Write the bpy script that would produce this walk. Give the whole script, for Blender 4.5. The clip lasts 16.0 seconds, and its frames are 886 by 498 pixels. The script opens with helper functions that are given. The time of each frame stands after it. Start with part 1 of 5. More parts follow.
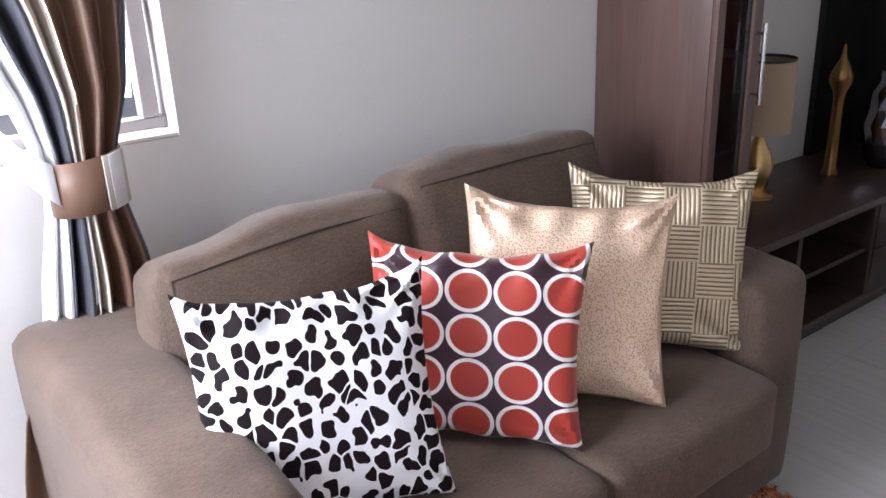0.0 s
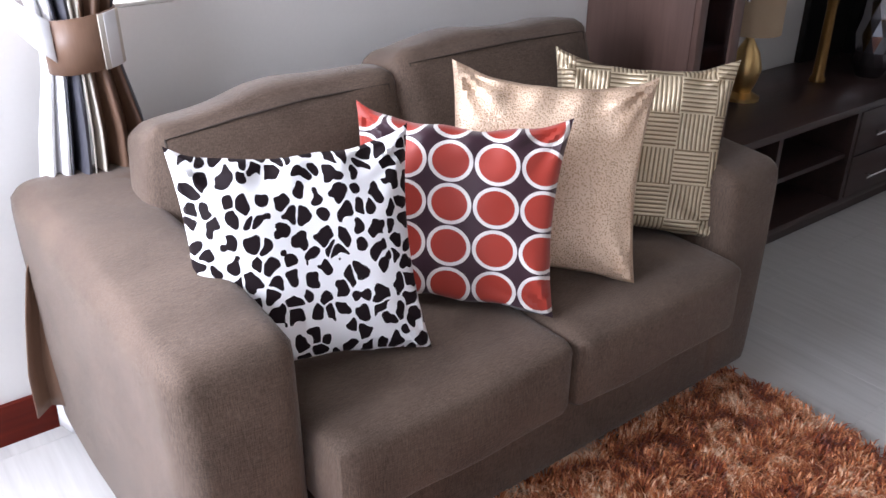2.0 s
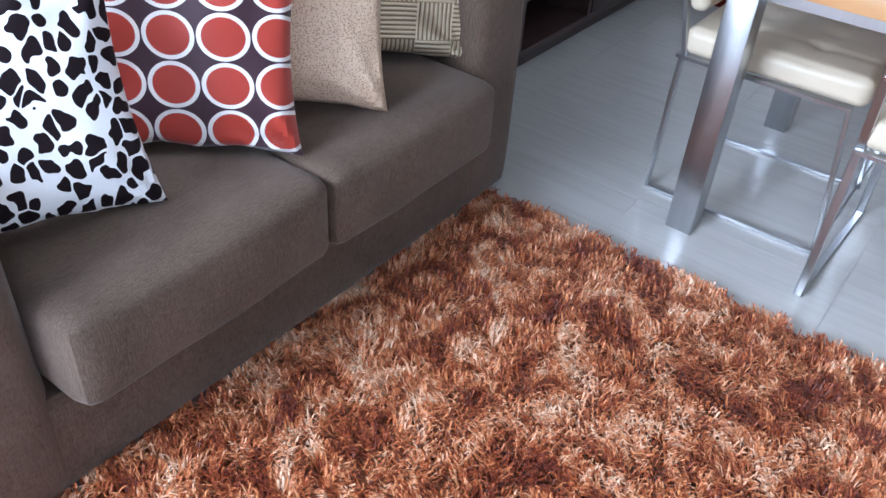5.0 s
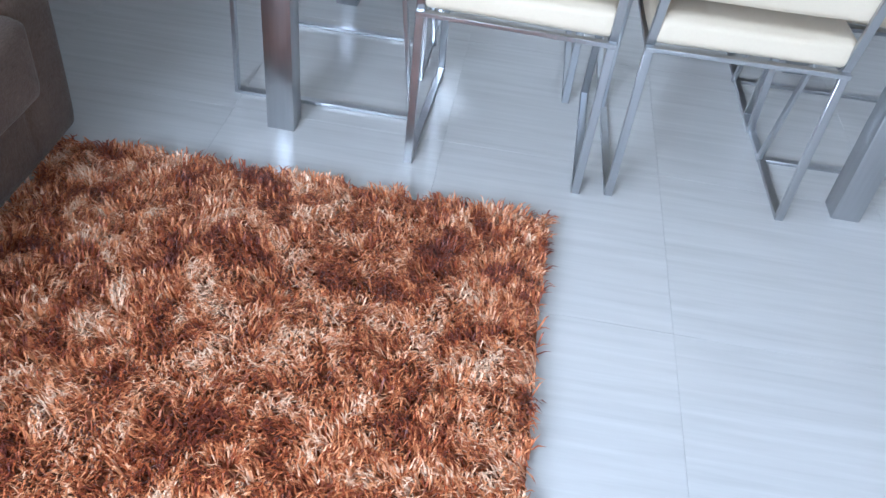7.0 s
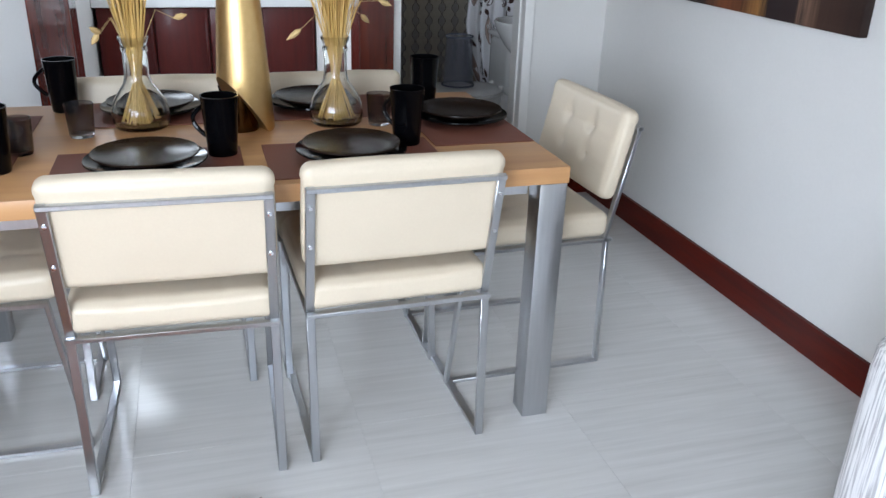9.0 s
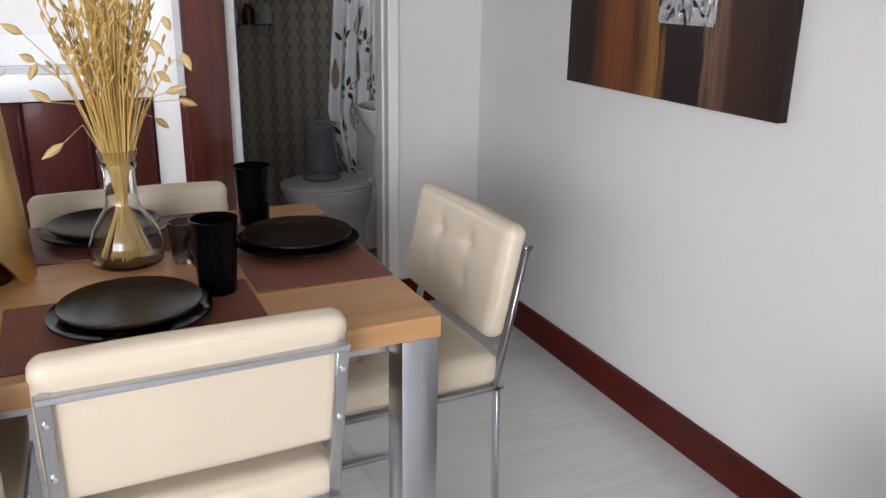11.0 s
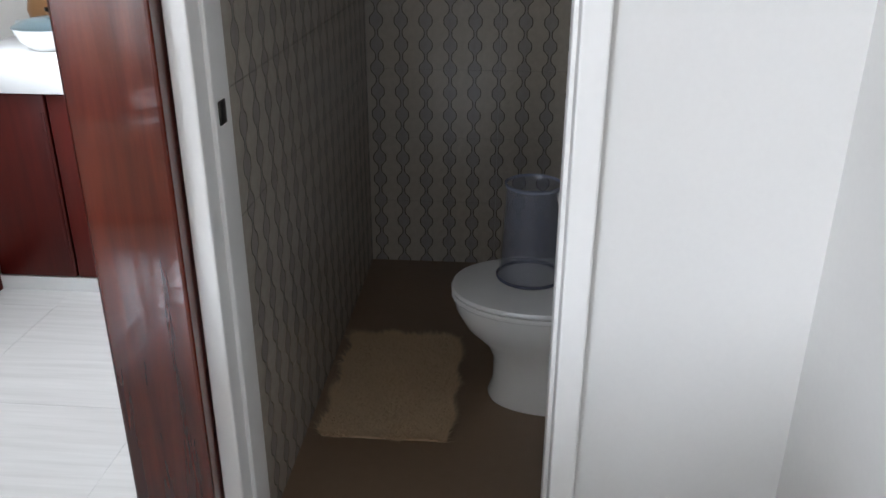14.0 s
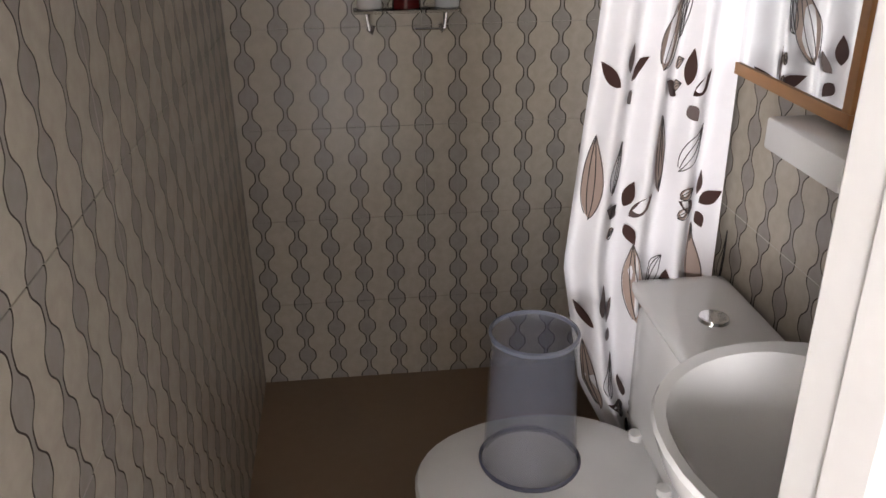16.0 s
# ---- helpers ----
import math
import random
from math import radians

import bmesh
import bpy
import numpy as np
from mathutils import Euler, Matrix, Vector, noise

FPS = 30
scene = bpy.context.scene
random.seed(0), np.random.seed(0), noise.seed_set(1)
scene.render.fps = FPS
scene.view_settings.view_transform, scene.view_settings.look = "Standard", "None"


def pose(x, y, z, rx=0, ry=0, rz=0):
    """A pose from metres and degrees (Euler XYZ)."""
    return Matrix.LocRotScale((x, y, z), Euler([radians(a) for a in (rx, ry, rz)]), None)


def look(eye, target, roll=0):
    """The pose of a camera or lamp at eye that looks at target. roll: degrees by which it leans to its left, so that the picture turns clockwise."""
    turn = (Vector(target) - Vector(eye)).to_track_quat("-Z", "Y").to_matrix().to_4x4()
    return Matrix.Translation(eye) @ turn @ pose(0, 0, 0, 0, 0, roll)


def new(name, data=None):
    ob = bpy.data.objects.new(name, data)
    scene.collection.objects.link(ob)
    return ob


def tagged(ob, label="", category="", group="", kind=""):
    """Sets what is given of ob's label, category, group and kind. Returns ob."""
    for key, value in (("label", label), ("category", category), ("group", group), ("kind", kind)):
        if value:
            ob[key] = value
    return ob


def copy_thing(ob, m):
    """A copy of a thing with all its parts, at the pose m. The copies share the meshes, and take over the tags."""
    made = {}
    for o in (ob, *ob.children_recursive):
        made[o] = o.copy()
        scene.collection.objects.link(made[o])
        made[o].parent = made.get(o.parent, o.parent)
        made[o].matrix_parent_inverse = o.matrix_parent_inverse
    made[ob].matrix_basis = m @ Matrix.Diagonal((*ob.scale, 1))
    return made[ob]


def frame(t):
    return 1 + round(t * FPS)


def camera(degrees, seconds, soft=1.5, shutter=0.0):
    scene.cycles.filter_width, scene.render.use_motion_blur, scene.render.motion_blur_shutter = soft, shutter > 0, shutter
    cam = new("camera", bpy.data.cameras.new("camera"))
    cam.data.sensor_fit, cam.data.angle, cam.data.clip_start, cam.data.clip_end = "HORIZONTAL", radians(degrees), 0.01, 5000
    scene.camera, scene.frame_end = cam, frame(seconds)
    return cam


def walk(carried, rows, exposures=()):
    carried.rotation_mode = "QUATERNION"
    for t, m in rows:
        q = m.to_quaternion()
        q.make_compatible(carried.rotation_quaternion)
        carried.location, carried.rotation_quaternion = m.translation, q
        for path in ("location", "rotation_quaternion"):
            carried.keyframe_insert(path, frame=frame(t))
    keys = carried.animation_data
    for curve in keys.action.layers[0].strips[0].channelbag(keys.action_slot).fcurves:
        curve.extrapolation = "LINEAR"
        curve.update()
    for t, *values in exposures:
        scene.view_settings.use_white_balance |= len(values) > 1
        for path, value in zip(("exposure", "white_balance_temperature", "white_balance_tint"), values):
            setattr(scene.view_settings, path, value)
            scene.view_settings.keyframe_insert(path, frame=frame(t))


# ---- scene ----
cam = camera(56.8, 16.0)
PATH = [
    (0, (-2.003, 1.098, 1.45), (-0.894, 2.604, 0.743), -2.4),
    (0.5, (-2.025, 1.042, 1.446), (-0.99, 2.594, 0.725), -2.1),
    (1, (-2.047, 1.008, 1.426), (-0.992, 2.523, 0.658), -0.9),
    (1.5, (-2.054, 1.009, 1.407), (-0.978, 2.464, 0.556), 0.1),
    (2, (-2.051, 1.004, 1.398), (-0.98, 2.432, 0.494), 0.1),
    (2.5, (-2.03, 0.998, 1.389), (-0.963, 2.364, 0.391), 1.0),
    (3, (-2.01, 1.014, 1.385), (-0.964, 2.352, 0.328), 1.0),
    (5.5, (-1.907, 1.024, 1.31), (-0.533, 1.77, 0.063), 5.0),
    (6, (-1.865, 0.995, 1.296), (-0.441, 1.554, 0.008), 5.5),
    (6.5, (-1.826, 1.003, 1.302), (-0.38, 1.314, -0.043), 6.2),
    (7, (-1.824, 0.992, 1.298), (-0.334, 1.076, -0.034), 7.3),
    (7.5, (-1.792, 0.966, 1.328), (-0.287, 0.838, 0.016), 8.1),
    (8, (-1.796, 0.963, 1.345), (-0.223, 0.709, 0.134), 7.1),
    (8.5, (-1.832, 0.907, 1.325), (-0.152, 0.515, 0.309), 4.7),
    (9, (-1.818, 0.892, 1.369), (-0.062, 0.352, 0.58), 1.9),
    (9.2, (-1.811, 0.91, 1.373), (-0.06, 0.289, 0.634), 0.4),
    (11.5, (-1.131, 0.542, 1.344), (0.56, -0.359, 0.769), 0.9),
    (11.7, (-1.03, 0.505, 1.361), (0.596, -0.465, 0.807), -0.2),
    (12, (-0.58, 0.01, 1.425), (1.19, -0.65, 0.76), -1.3),
    (12.2, (-0.397, -0.155, 1.45), (1.377, -0.706, 0.709), -2.4),
    (12.5, (-0.281, -0.251, 1.429), (1.573, -0.571, 0.748), -2.3),
    (12.8, (-0.146, -0.352, 1.426), (1.72, -0.465, 0.717), -0.7),
    (13.1, (0.003, -0.403, 1.409), (1.862, -0.435, 0.672), 0.1),
    (13.5, (0.274, -0.412, 1.438), (2.146, -0.44, 0.735), 1.0),
    (14, (0.555, -0.467, 1.376), (2.384, -0.325, 0.58), 0.2),
    (14.5, (0.845, -0.498, 1.366), (2.62, -0.251, 0.478), 1.3),
    (15, (1.124, -0.353, 1.354), (2.945, -0.401, 0.53), 4.3),
    (15.5, (1.292, -0.287, 1.377), (3.106, -0.355, 0.537), 0.9),
    (16, (1.463, -0.261, 1.386), (3.272, -0.451, 0.555), -0.7),
]
EXPOSURES = [(0.0, 0.02, 6200, 19), (3.0, -0.06, 6100, 18), (5.5, 0.48, 5200, 9), (6.5, 0.42, 5150, 8), (7.5, 0.32, 5300, 8), (9.0, 0.26, 5800, 9), (11.5, 0.12, 6450, 16),
             (12.5, 0.24, 6350, 15), (13.2, 0.72, 6150, 12), (14.0, 0.8, 6100, 11), (14.6, 0.8, 6400, 13), (15.0, 0.75, 6700, 15), (15.5, 1.32, 6950, 18), (16.0, 2.1, 6950, 18)]
walk(cam, [(t, look(e, g, r)) for t, e, g, r in PATH], EXPOSURES)

# ---- world and light ----
world = bpy.data.worlds.new("sky")
scene.world = world
world.use_nodes = True
wn = world.node_tree.nodes
sky = wn.new("ShaderNodeTexSky")
sky.sky_type, sky.sun_disc = "NISHITA", False
sky.sun_elevation, sky.sun_rotation = radians(38), radians(-70)
wn["Background"].inputs["Strength"].default_value = 0.14
world.node_tree.links.new(sky.outputs["Color"], wn["Background"].inputs["Color"])
sun = new("sun", bpy.data.lights.new("sun", "SUN"))
sun.data.energy, sun.data.angle, sun.data.color = 1.2, radians(10), (1.0, 0.96, 0.9)
sun.matrix_world = pose(0, 0, 6, 52, 0, 160)


def window_light(name, eye, target, w, h, power, colour):
    lamp = new(name, bpy.data.lights.new(name, "AREA"))
    lamp.data.shape, lamp.data.size, lamp.data.size_y = "RECTANGLE", w, h
    lamp.data.energy, lamp.data.color = power, colour
    lamp.matrix_world = look(eye, target)
    return lamp


KITCHEN_N = 1.42
window_light("daylight_door", (-3.42, 0.6, 1.2), (0, 0.6, 1.0), 1.5, 2.0, 5, (0.88, 0.94, 1.0))
window_light("daylight_west", (-3.42, 2.25, 1.55), (0, 1.2, 0.8), 1.1, 1.2, 92, (0.9, 0.95, 1.0))
window_light("daylight_north", (-2.2, 3.06, 1.65), (-2.2, 0, 0.9), 1.6, 1.1, 56, (0.95, 0.97, 1.0))
window_light("daylight_kitchen", (2.75, KITCHEN_N + 0.05, 1.6), (2.75, 0.2, 0.75), 0.9, 0.9, 22, (0.95, 0.98, 1.0))


# ---- shader helpers ----
class Shader:
    """A principled material with a few short hands for its nodes."""

    def __init__(self, name, colour=(0.8, 0.8, 0.8), rough=0.5, metal=0.0, spec=0.5):
        self.mat = bpy.data.materials.new(name)
        self.mat.use_nodes = True
        self.tree = self.mat.node_tree
        self.bsdf = self.tree.nodes["Principled BSDF"]
        self.set("Base Color", (*colour, 1) if len(colour) == 3 else colour)
        self.set("Roughness", rough)
        self.set("Metallic", metal)
        self.set("Specular IOR Level", spec)
        self.coords = None

    def node(self, kind, **ins):
        n = self.tree.nodes.new(kind)
        for k, v in ins.items():
            self.put(n.inputs[k.replace("_", " ")], v)
        return n

    def put(self, sock, v):
        if isinstance(v, bpy.types.NodeSocket):
            self.tree.links.new(v, sock)
        elif isinstance(v, (tuple, list)) and len(v) == 3 and sock.type == "RGBA":
            sock.default_value = (*v, 1)
        else:
            sock.default_value = v

    def set(self, name, v):
        self.put(self.bsdf.inputs[name], v)

    def obj(self):
        if self.coords is None:
            self.coords = self.tree.nodes.new("ShaderNodeTexCoord")
        return self.coords.outputs["Object"]

    def mapped(self, scale=(1, 1, 1), rot=(0, 0, 0), vec=None):
        n = self.node("ShaderNodeMapping", Scale=scale, Rotation=rot)
        self.put(n.inputs["Vector"], vec or self.obj())
        return n.outputs[0]

    def noise(self, scale, detail=3.0, vec=None, rough=0.55, distort=0.0):
        n = self.node("ShaderNodeTexNoise", Scale=scale, Detail=detail, Roughness=rough, Distortion=distort)
        self.put(n.inputs["Vector"], vec or self.obj())
        return n.outputs["Fac"]

    def math(self, op, a, b=0.0, c=0.0):
        n = self.tree.nodes.new("ShaderNodeMath")
        n.operation = op
        for i, v in enumerate((a, b, c)):
            self.put(n.inputs[i], v)
        return n.outputs[0]

    def ramp(self, fac, stops):
        n = self.tree.nodes.new("ShaderNodeValToRGB")
        self.put(n.inputs[0], fac)
        els = n.color_ramp.elements
        while len(els) < len(stops):
            els.new(0.5)
        for e, (p, c) in zip(els, stops):
            e.position, e.color = p, (*c, 1)
        return n.outputs[0]

    def mix(self, fac, a, b, mode="MIX"):
        n = self.tree.nodes.new("ShaderNodeMix")
        n.data_type, n.blend_type = "RGBA", mode
        self.put(n.inputs[0], fac)
        self.put(n.inputs[6], a)
        self.put(n.inputs[7], b)
        return n.outputs[2]

    def xyz(self, vec=None):
        n = self.tree.nodes.new("ShaderNodeSeparateXYZ")
        self.put(n.inputs[0], vec or self.obj())
        return n.outputs

    def random(self):
        return self.tree.nodes.new("ShaderNodeObjectInfo").outputs["Random"]

    def bump(self, height, strength=0.3, distance=0.01):
        n = self.node("ShaderNodeBump", Strength=strength, Distance=distance)
        self.put(n.inputs["Height"], height)
        self.set("Normal", n.outputs[0])


def grain(name, a, b, scale, rough=0.6, bump=0.2, metal=0.0, spec=0.5, stretch=(1, 1, 1), dist=0.003, detail=4.0):
    """Two colours mixed by a fine and a broad noise, with relief."""
    s = Shader(name, a, rough, metal, spec)
    v = s.mapped(stretch)
    fine, broad = s.noise(scale, detail, v), s.noise(scale * 0.07, 2.0, v)
    s.set("Base Color", s.mix(s.math("ADD", s.math("MULTIPLY", fine, 0.6), s.math("MULTIPLY", broad, 0.4)), a, b))
    if bump:
        s.bump(fine, bump, dist)
    return s


wall_paint = grain("wall_paint", (0.68, 0.67, 0.65), (0.74, 0.73, 0.71), 90, 0.75, 0.06, spec=0.25)
trim_paint = grain("trim_paint", (0.78, 0.77, 0.75), (0.84, 0.83, 0.81), 60, 0.35, 0.04)
# the ceiling is never in view; its dark tone holds back bounced light
ceiling_low_bounce = grain("ceiling_low_bounce", (0.46, 0.44, 0.41), (0.52, 0.50, 0.47), 60, 0.8, 0.05)


def wood(name, dark, light, rough=0.35, scale=14, along="z", spec=0.5, coat=0.0, sharp=(0.3, 0.7)):
    s = Shader(name, dark, rough, 0.0, spec)
    k = {"x": (0.08, 1, 1), "y": (1, 0.08, 1), "z": (1, 1, 0.08)}[along]
    v = s.mapped(k)
    fine, broad = s.noise(scale * 5, 5, v, 0.6, 0.3), s.noise(scale, 3, v, 0.5, 0.8)
    f = s.math("ADD", s.math("MULTIPLY", fine, 0.45), s.math("MULTIPLY", broad, 0.55))
    s.set("Base Color", s.ramp(f, [(sharp[0], dark), (sharp[1], light)]))
    s.set("Roughness", s.math("MULTIPLY_ADD", fine, 0.15, rough - 0.07))
    if coat:
        s.set("Coat Weight", coat)
        s.set("Coat Roughness", 0.06)
    s.bump(fine, 0.12, 0.002)
    return s


red_wood = wood("red_varnished_wood", (0.022, 0.0024, 0.002), (0.155, 0.02, 0.008), 0.2, 5, "z", coat=0.7, sharp=(0.36, 0.66))
red_wood_flat = wood("red_varnished_board", (0.040, 0.003, 0.002), (0.12, 0.011, 0.004), 0.34, 9, "x", spec=0.12, coat=0.05)
red_wood_flat_y = wood("red_varnished_board_across", (0.040, 0.003, 0.002), (0.12, 0.011, 0.004), 0.34, 9, "y", spec=0.12, coat=0.05)
cherry = wood("cherry_cabinet_wood", (0.035, 0.003, 0.003), (0.10, 0.010, 0.006), 0.36, 5, "z", spec=0.25, coat=0.06)
table_wood = wood("pale_ash_wood", (0.42, 0.21, 0.085), (0.62, 0.36, 0.16), 0.38, 6, "y")
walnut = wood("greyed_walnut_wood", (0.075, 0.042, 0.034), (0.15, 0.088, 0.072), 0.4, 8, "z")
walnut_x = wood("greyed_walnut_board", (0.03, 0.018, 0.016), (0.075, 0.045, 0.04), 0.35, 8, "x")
steel = grain("brushed_steel", (0.42, 0.43, 0.45), (0.60, 0.61, 0.63), 120, 0.28, 0.05, metal=1.0, stretch=(1, 1, 0.06))
chrome = Shader("chrome", (0.75, 0.75, 0.77), 0.12, 1.0)
leather = grain("cream_leatherette", (0.62, 0.53, 0.40), (0.70, 0.61, 0.47), 160, 0.42, 0.12, dist=0.001)


# ---- mesh helpers ----
def box(bm, x0, x1, y0, y1, z0, z1, bevel=0.0, seg=2):
    m = Matrix.Translation(((x0 + x1) / 2, (y0 + y1) / 2, (z0 + z1) / 2)) @ Matrix.Diagonal((abs(x1 - x0), abs(y1 - y0), abs(z1 - z0), 1))
    vs = bmesh.ops.create_cube(bm, size=1, matrix=m)["verts"]
    if bevel:
        es = {e for v in vs for e in v.link_edges}
        bmesh.ops.bevel(bm, geom=list(es), offset=bevel, segments=seg, affect="EDGES", profile=0.5)
    return bm


def boxed(*a, **k):
    return box(bmesh.new(), *a, **k)


def bar(bm, p, q, w, d, bevel=0.002):
    """A bar of rectangular section from p to q."""
    p, q = Vector(p), Vector(q)
    way = q - p
    tmp = bmesh.new()
    box(tmp, -w / 2, w / 2, -d / 2, d / 2, 0, way.length, bevel, 1)
    tmp.transform(Matrix.Translation(p) @ way.to_track_quat("Z", "Y").to_matrix().to_4x4())
    me = bpy.data.meshes.new("tmp")
    tmp.to_mesh(me), tmp.free()
    bm.from_mesh(me)
    bpy.data.meshes.remove(me)
    return bm


def lathe(bm, profile, seg=28, at=(0, 0, 0)):
    """Turns a profile of (radius, height) round the z axis."""
    rings = []
    for r, z in profile:
        if r < 1e-5:
            rings.append([bm.verts.new((at[0], at[1], at[2] + z))])
        else:
            rings.append([bm.verts.new((at[0] + r * math.cos(2 * math.pi * i / seg), at[1] + r * math.sin(2 * math.pi * i / seg), at[2] + z)) for i in range(seg)])
    for a, b in zip(rings, rings[1:]):
        for i in range(seg):
            j = (i + 1) % seg
            f = [a[i % len(a)], a[j % len(a)], b[j % len(b)], b[i % len(b)]]
            f = [v for n, v in enumerate(f) if v not in f[:n]]
            if len(f) > 2:
                bm.faces.new(f)
    return bm


def tube(bm, pts, r, seg=8):
    """A round tube along points."""
    pts = [Vector(p) for p in pts]
    rings = []
    for i, p in enumerate(pts):
        way = (pts[min(i + 1, len(pts) - 1)] - pts[max(i - 1, 0)]).normalized()
        q = way.to_track_quat("Z", "Y")
        rad = r[i] if isinstance(r, (list, tuple)) else r
        rings.append([bm.verts.new(p + q @ Vector((rad * math.cos(2 * math.pi * k / seg), rad * math.sin(2 * math.pi * k / seg), 0))) for k in range(seg)])
    for a, b in zip(rings, rings[1:]):
        for k in range(seg):
            bm.faces.new((a[k], a[(k + 1) % seg], b[(k + 1) % seg], b[k]))
    bm.faces.new(rings[0][::-1]), bm.faces.new(rings[-1])
    return bm


def soft_block(sx, sy, sz, r=0.05, n=10, puff=0.0, wrinkle=0.0, seed=0.0):
    """An upholstered block centred on its base: rounded edges, swollen faces, faint wrinkles."""
    bm = bmesh.new()
    bmesh.ops.create_cube(bm, size=2)
    bmesh.ops.subdivide_edges(bm, edges=bm.edges[:], cuts=n, use_grid_fill=True)
    half = Vector((sx / 2, sy / 2, sz / 2))
    for v in bm.verts:
        u = v.co.copy()
        p = Vector(tuple(math.copysign(min(1.0, abs(c)) ** 0.8, c) * h for c, h in zip(u, half)))
        core = Vector(tuple(max(-(h - r), min(h - r, c)) for c, h in zip(p, half)))
        d = p - core
        if d.length > 1e-6:
            p = core + d.normalized() * min(r, max(abs(c) for c in d))
        swell = [(1 - u[(i + 1) % 3] ** 2) * (1 - u[(i + 2) % 3] ** 2) for i in range(3)]
        for i in range(3):
            if abs(u[i]) > 0.98:
                p[i] += math.copysign(puff * swell[i], u[i])
        if wrinkle:
            p += Vector((0.4, 0.4, 1)) * (wrinkle * noise.noise(Vector((p.x * 5 + seed, p.y * 5, p.z * 7 + seed))))
        v.co = p + Vector((0, 0, sz / 2))
    return bm


def part(name, bm, material, parent=None, label="", smooth=True, m=None):
    """Links a bmesh as one mesh object, under a thing or a part if one is given."""
    if m is not None:
        bm.transform(m)
    bmesh.ops.recalc_face_normals(bm, faces=bm.faces[:])
    me = bpy.data.meshes.new(name)
    bm.to_mesh(me), bm.free()
    me.materials.append(material.mat)
    if smooth:
        me.shade_smooth()
        me.set_sharp_from_angle(angle=radians(38))
    ob = new(name, me)
    ob.parent = parent
    if label:
        ob["label"] = label
    return ob


def thing(name, label, category, m=None, group=""):
    ob = new(name)
    ob.empty_display_size = 0.1
    if m is not None:
        ob.matrix_world = m
    return tagged(ob, label, category, group)


def structure(name, bm, material, label="", category=""):
    return tagged(part(name, bm, material, smooth=False), label, category, kind="structure")


# ---- the setting ----
XE, YS, YN, XW = 1.80, -0.985, 3.0, -3.4      # east, south, north and west faces of the living room
XB, YB = 3.585, 0.055                          # far and left faces of the bathroom
KX, KN = 3.75, 1.42                           # far and left faces of the kitchen
H = 2.6


def walls(name, boxes, material=wall_paint, label="", category="wall"):
    bm = bmesh.new()
    for b in boxes:
        box(bm, *b)
    return structure(name, bm, material, label, category)


floor_slab = walls("floor", [(XW - 0.15, KX + 0.15, YS - 0.15, YN + 0.15, -0.15, -0.0014)], grain("floor_grout", (0.58, 0.58, 0.57), (0.64, 0.64, 0.63), 80, 0.8), "pale glossy striped ceramic tile floor with fine joints", "floor")
walls("wall_north", [(XW - 0.15, -3.0, YN, YN + 0.15, 0, H), (-1.36, XE + 0.12, YN, YN + 0.15, 0, H), (-3.0, -1.36, YN, YN + 0.15, 0, 1.04), (-3.0, -1.36, YN, YN + 0.15, 2.15, H)], label="off-white painted wall behind the sofa with a window opening")
walls("wall_south", [(XW - 0.15, KX + 0.15, YS - 0.15, YS, 0, H)], label="off-white painted long wall with a dark red skirting")
walls("wall_west", [(XW - 0.15, XW, YS, -0.2, 0, H), (XW - 0.15, XW, 1.4, 1.65, 0, H), (XW - 0.15, XW, 2.85, YN, 0, H), (XW - 0.15, XW, 1.65, 2.85, 0, 0.9), (XW - 0.15, XW, 1.65, 2.85, 2.2, H), (XW - 0.15, XW, -0.2, 1.4, 2.3, H)], label="off-white painted wall with a wide glazed opening")
walls("wall_east", [(XE, XE + 0.12, YS, -0.613, 0, H), (XE, XE + 0.12, 0.048, 0.062, 0, H), (XE, XE + 0.12, -0.613, 0.048, 2.08, H), (XE, XE + 0.12, 0.062, 1.5, 2.16, H), (XE, XE + 0.12, 1.5, YN, 0, H)], label="off-white painted wall with bathroom and kitchen doorways")
walls("wall_bathroom_north", [(XE + 0.12, KX, YB + 0.008, YB + 0.13, 0, H)], label="partition between bathroom and kitchen, white on the kitchen side")
walls("wall_bathroom_east", [(XB + 0.008, KX + 0.15, YS, YB, 0, H)], label="bathroom end wall behind patterned tiles")
walls("wall_kitchen_north", [(XE + 0.12, 2.28, KN, KN + 0.12, 0, H), (3.22, KX + 0.15, KN, KN + 0.12, 0, H), (2.28, 3.22, KN, KN + 0.12, 0, 1.14), (2.28, 3.22, KN, KN + 0.12, 2.06, H)], label="white painted kitchen side wall")
walls("wall_kitchen_east", [(KX, KX + 0.15, YB + 0.13, KN, 0, H)], label="white painted kitchen wall above the counter")
walls("ceiling", [(XW - 0.15, KX + 0.15, YS - 0.15, YN + 0.15, H, H + 0.12)], ceiling_low_bounce, "unseen ceiling, toned dark grey to cut bounced light", "ceiling")

# skirting, casings and the wooden kitchen portal
walls("baseboard", [(XW, XE - 0.012, YS, YS + 0.014, 0, 0.115)], red_wood_flat, "dark red varnished wooden skirting board", "skirting")
walls("baseboard_east", [(XE - 0.014, XE, YS, -0.617, 0, 0.115), (XE - 0.014, XE, 1.62, YN, 0, 0.115)], red_wood_flat_y, "dark red varnished wooden skirting board", "skirting")
walls("baseboard_north", [(XW, -0.1, YN - 0.014, YN, 0, 0.115)], red_wood_flat, "dark red varnished wooden skirting board", "skirting")
walls("baseboard_kitchen", [(XE + 0.14, 3.2, KN - 0.014, KN, 0, 0.11)], red_wood_flat, "dark red varnished wooden skirting board", "skirting")


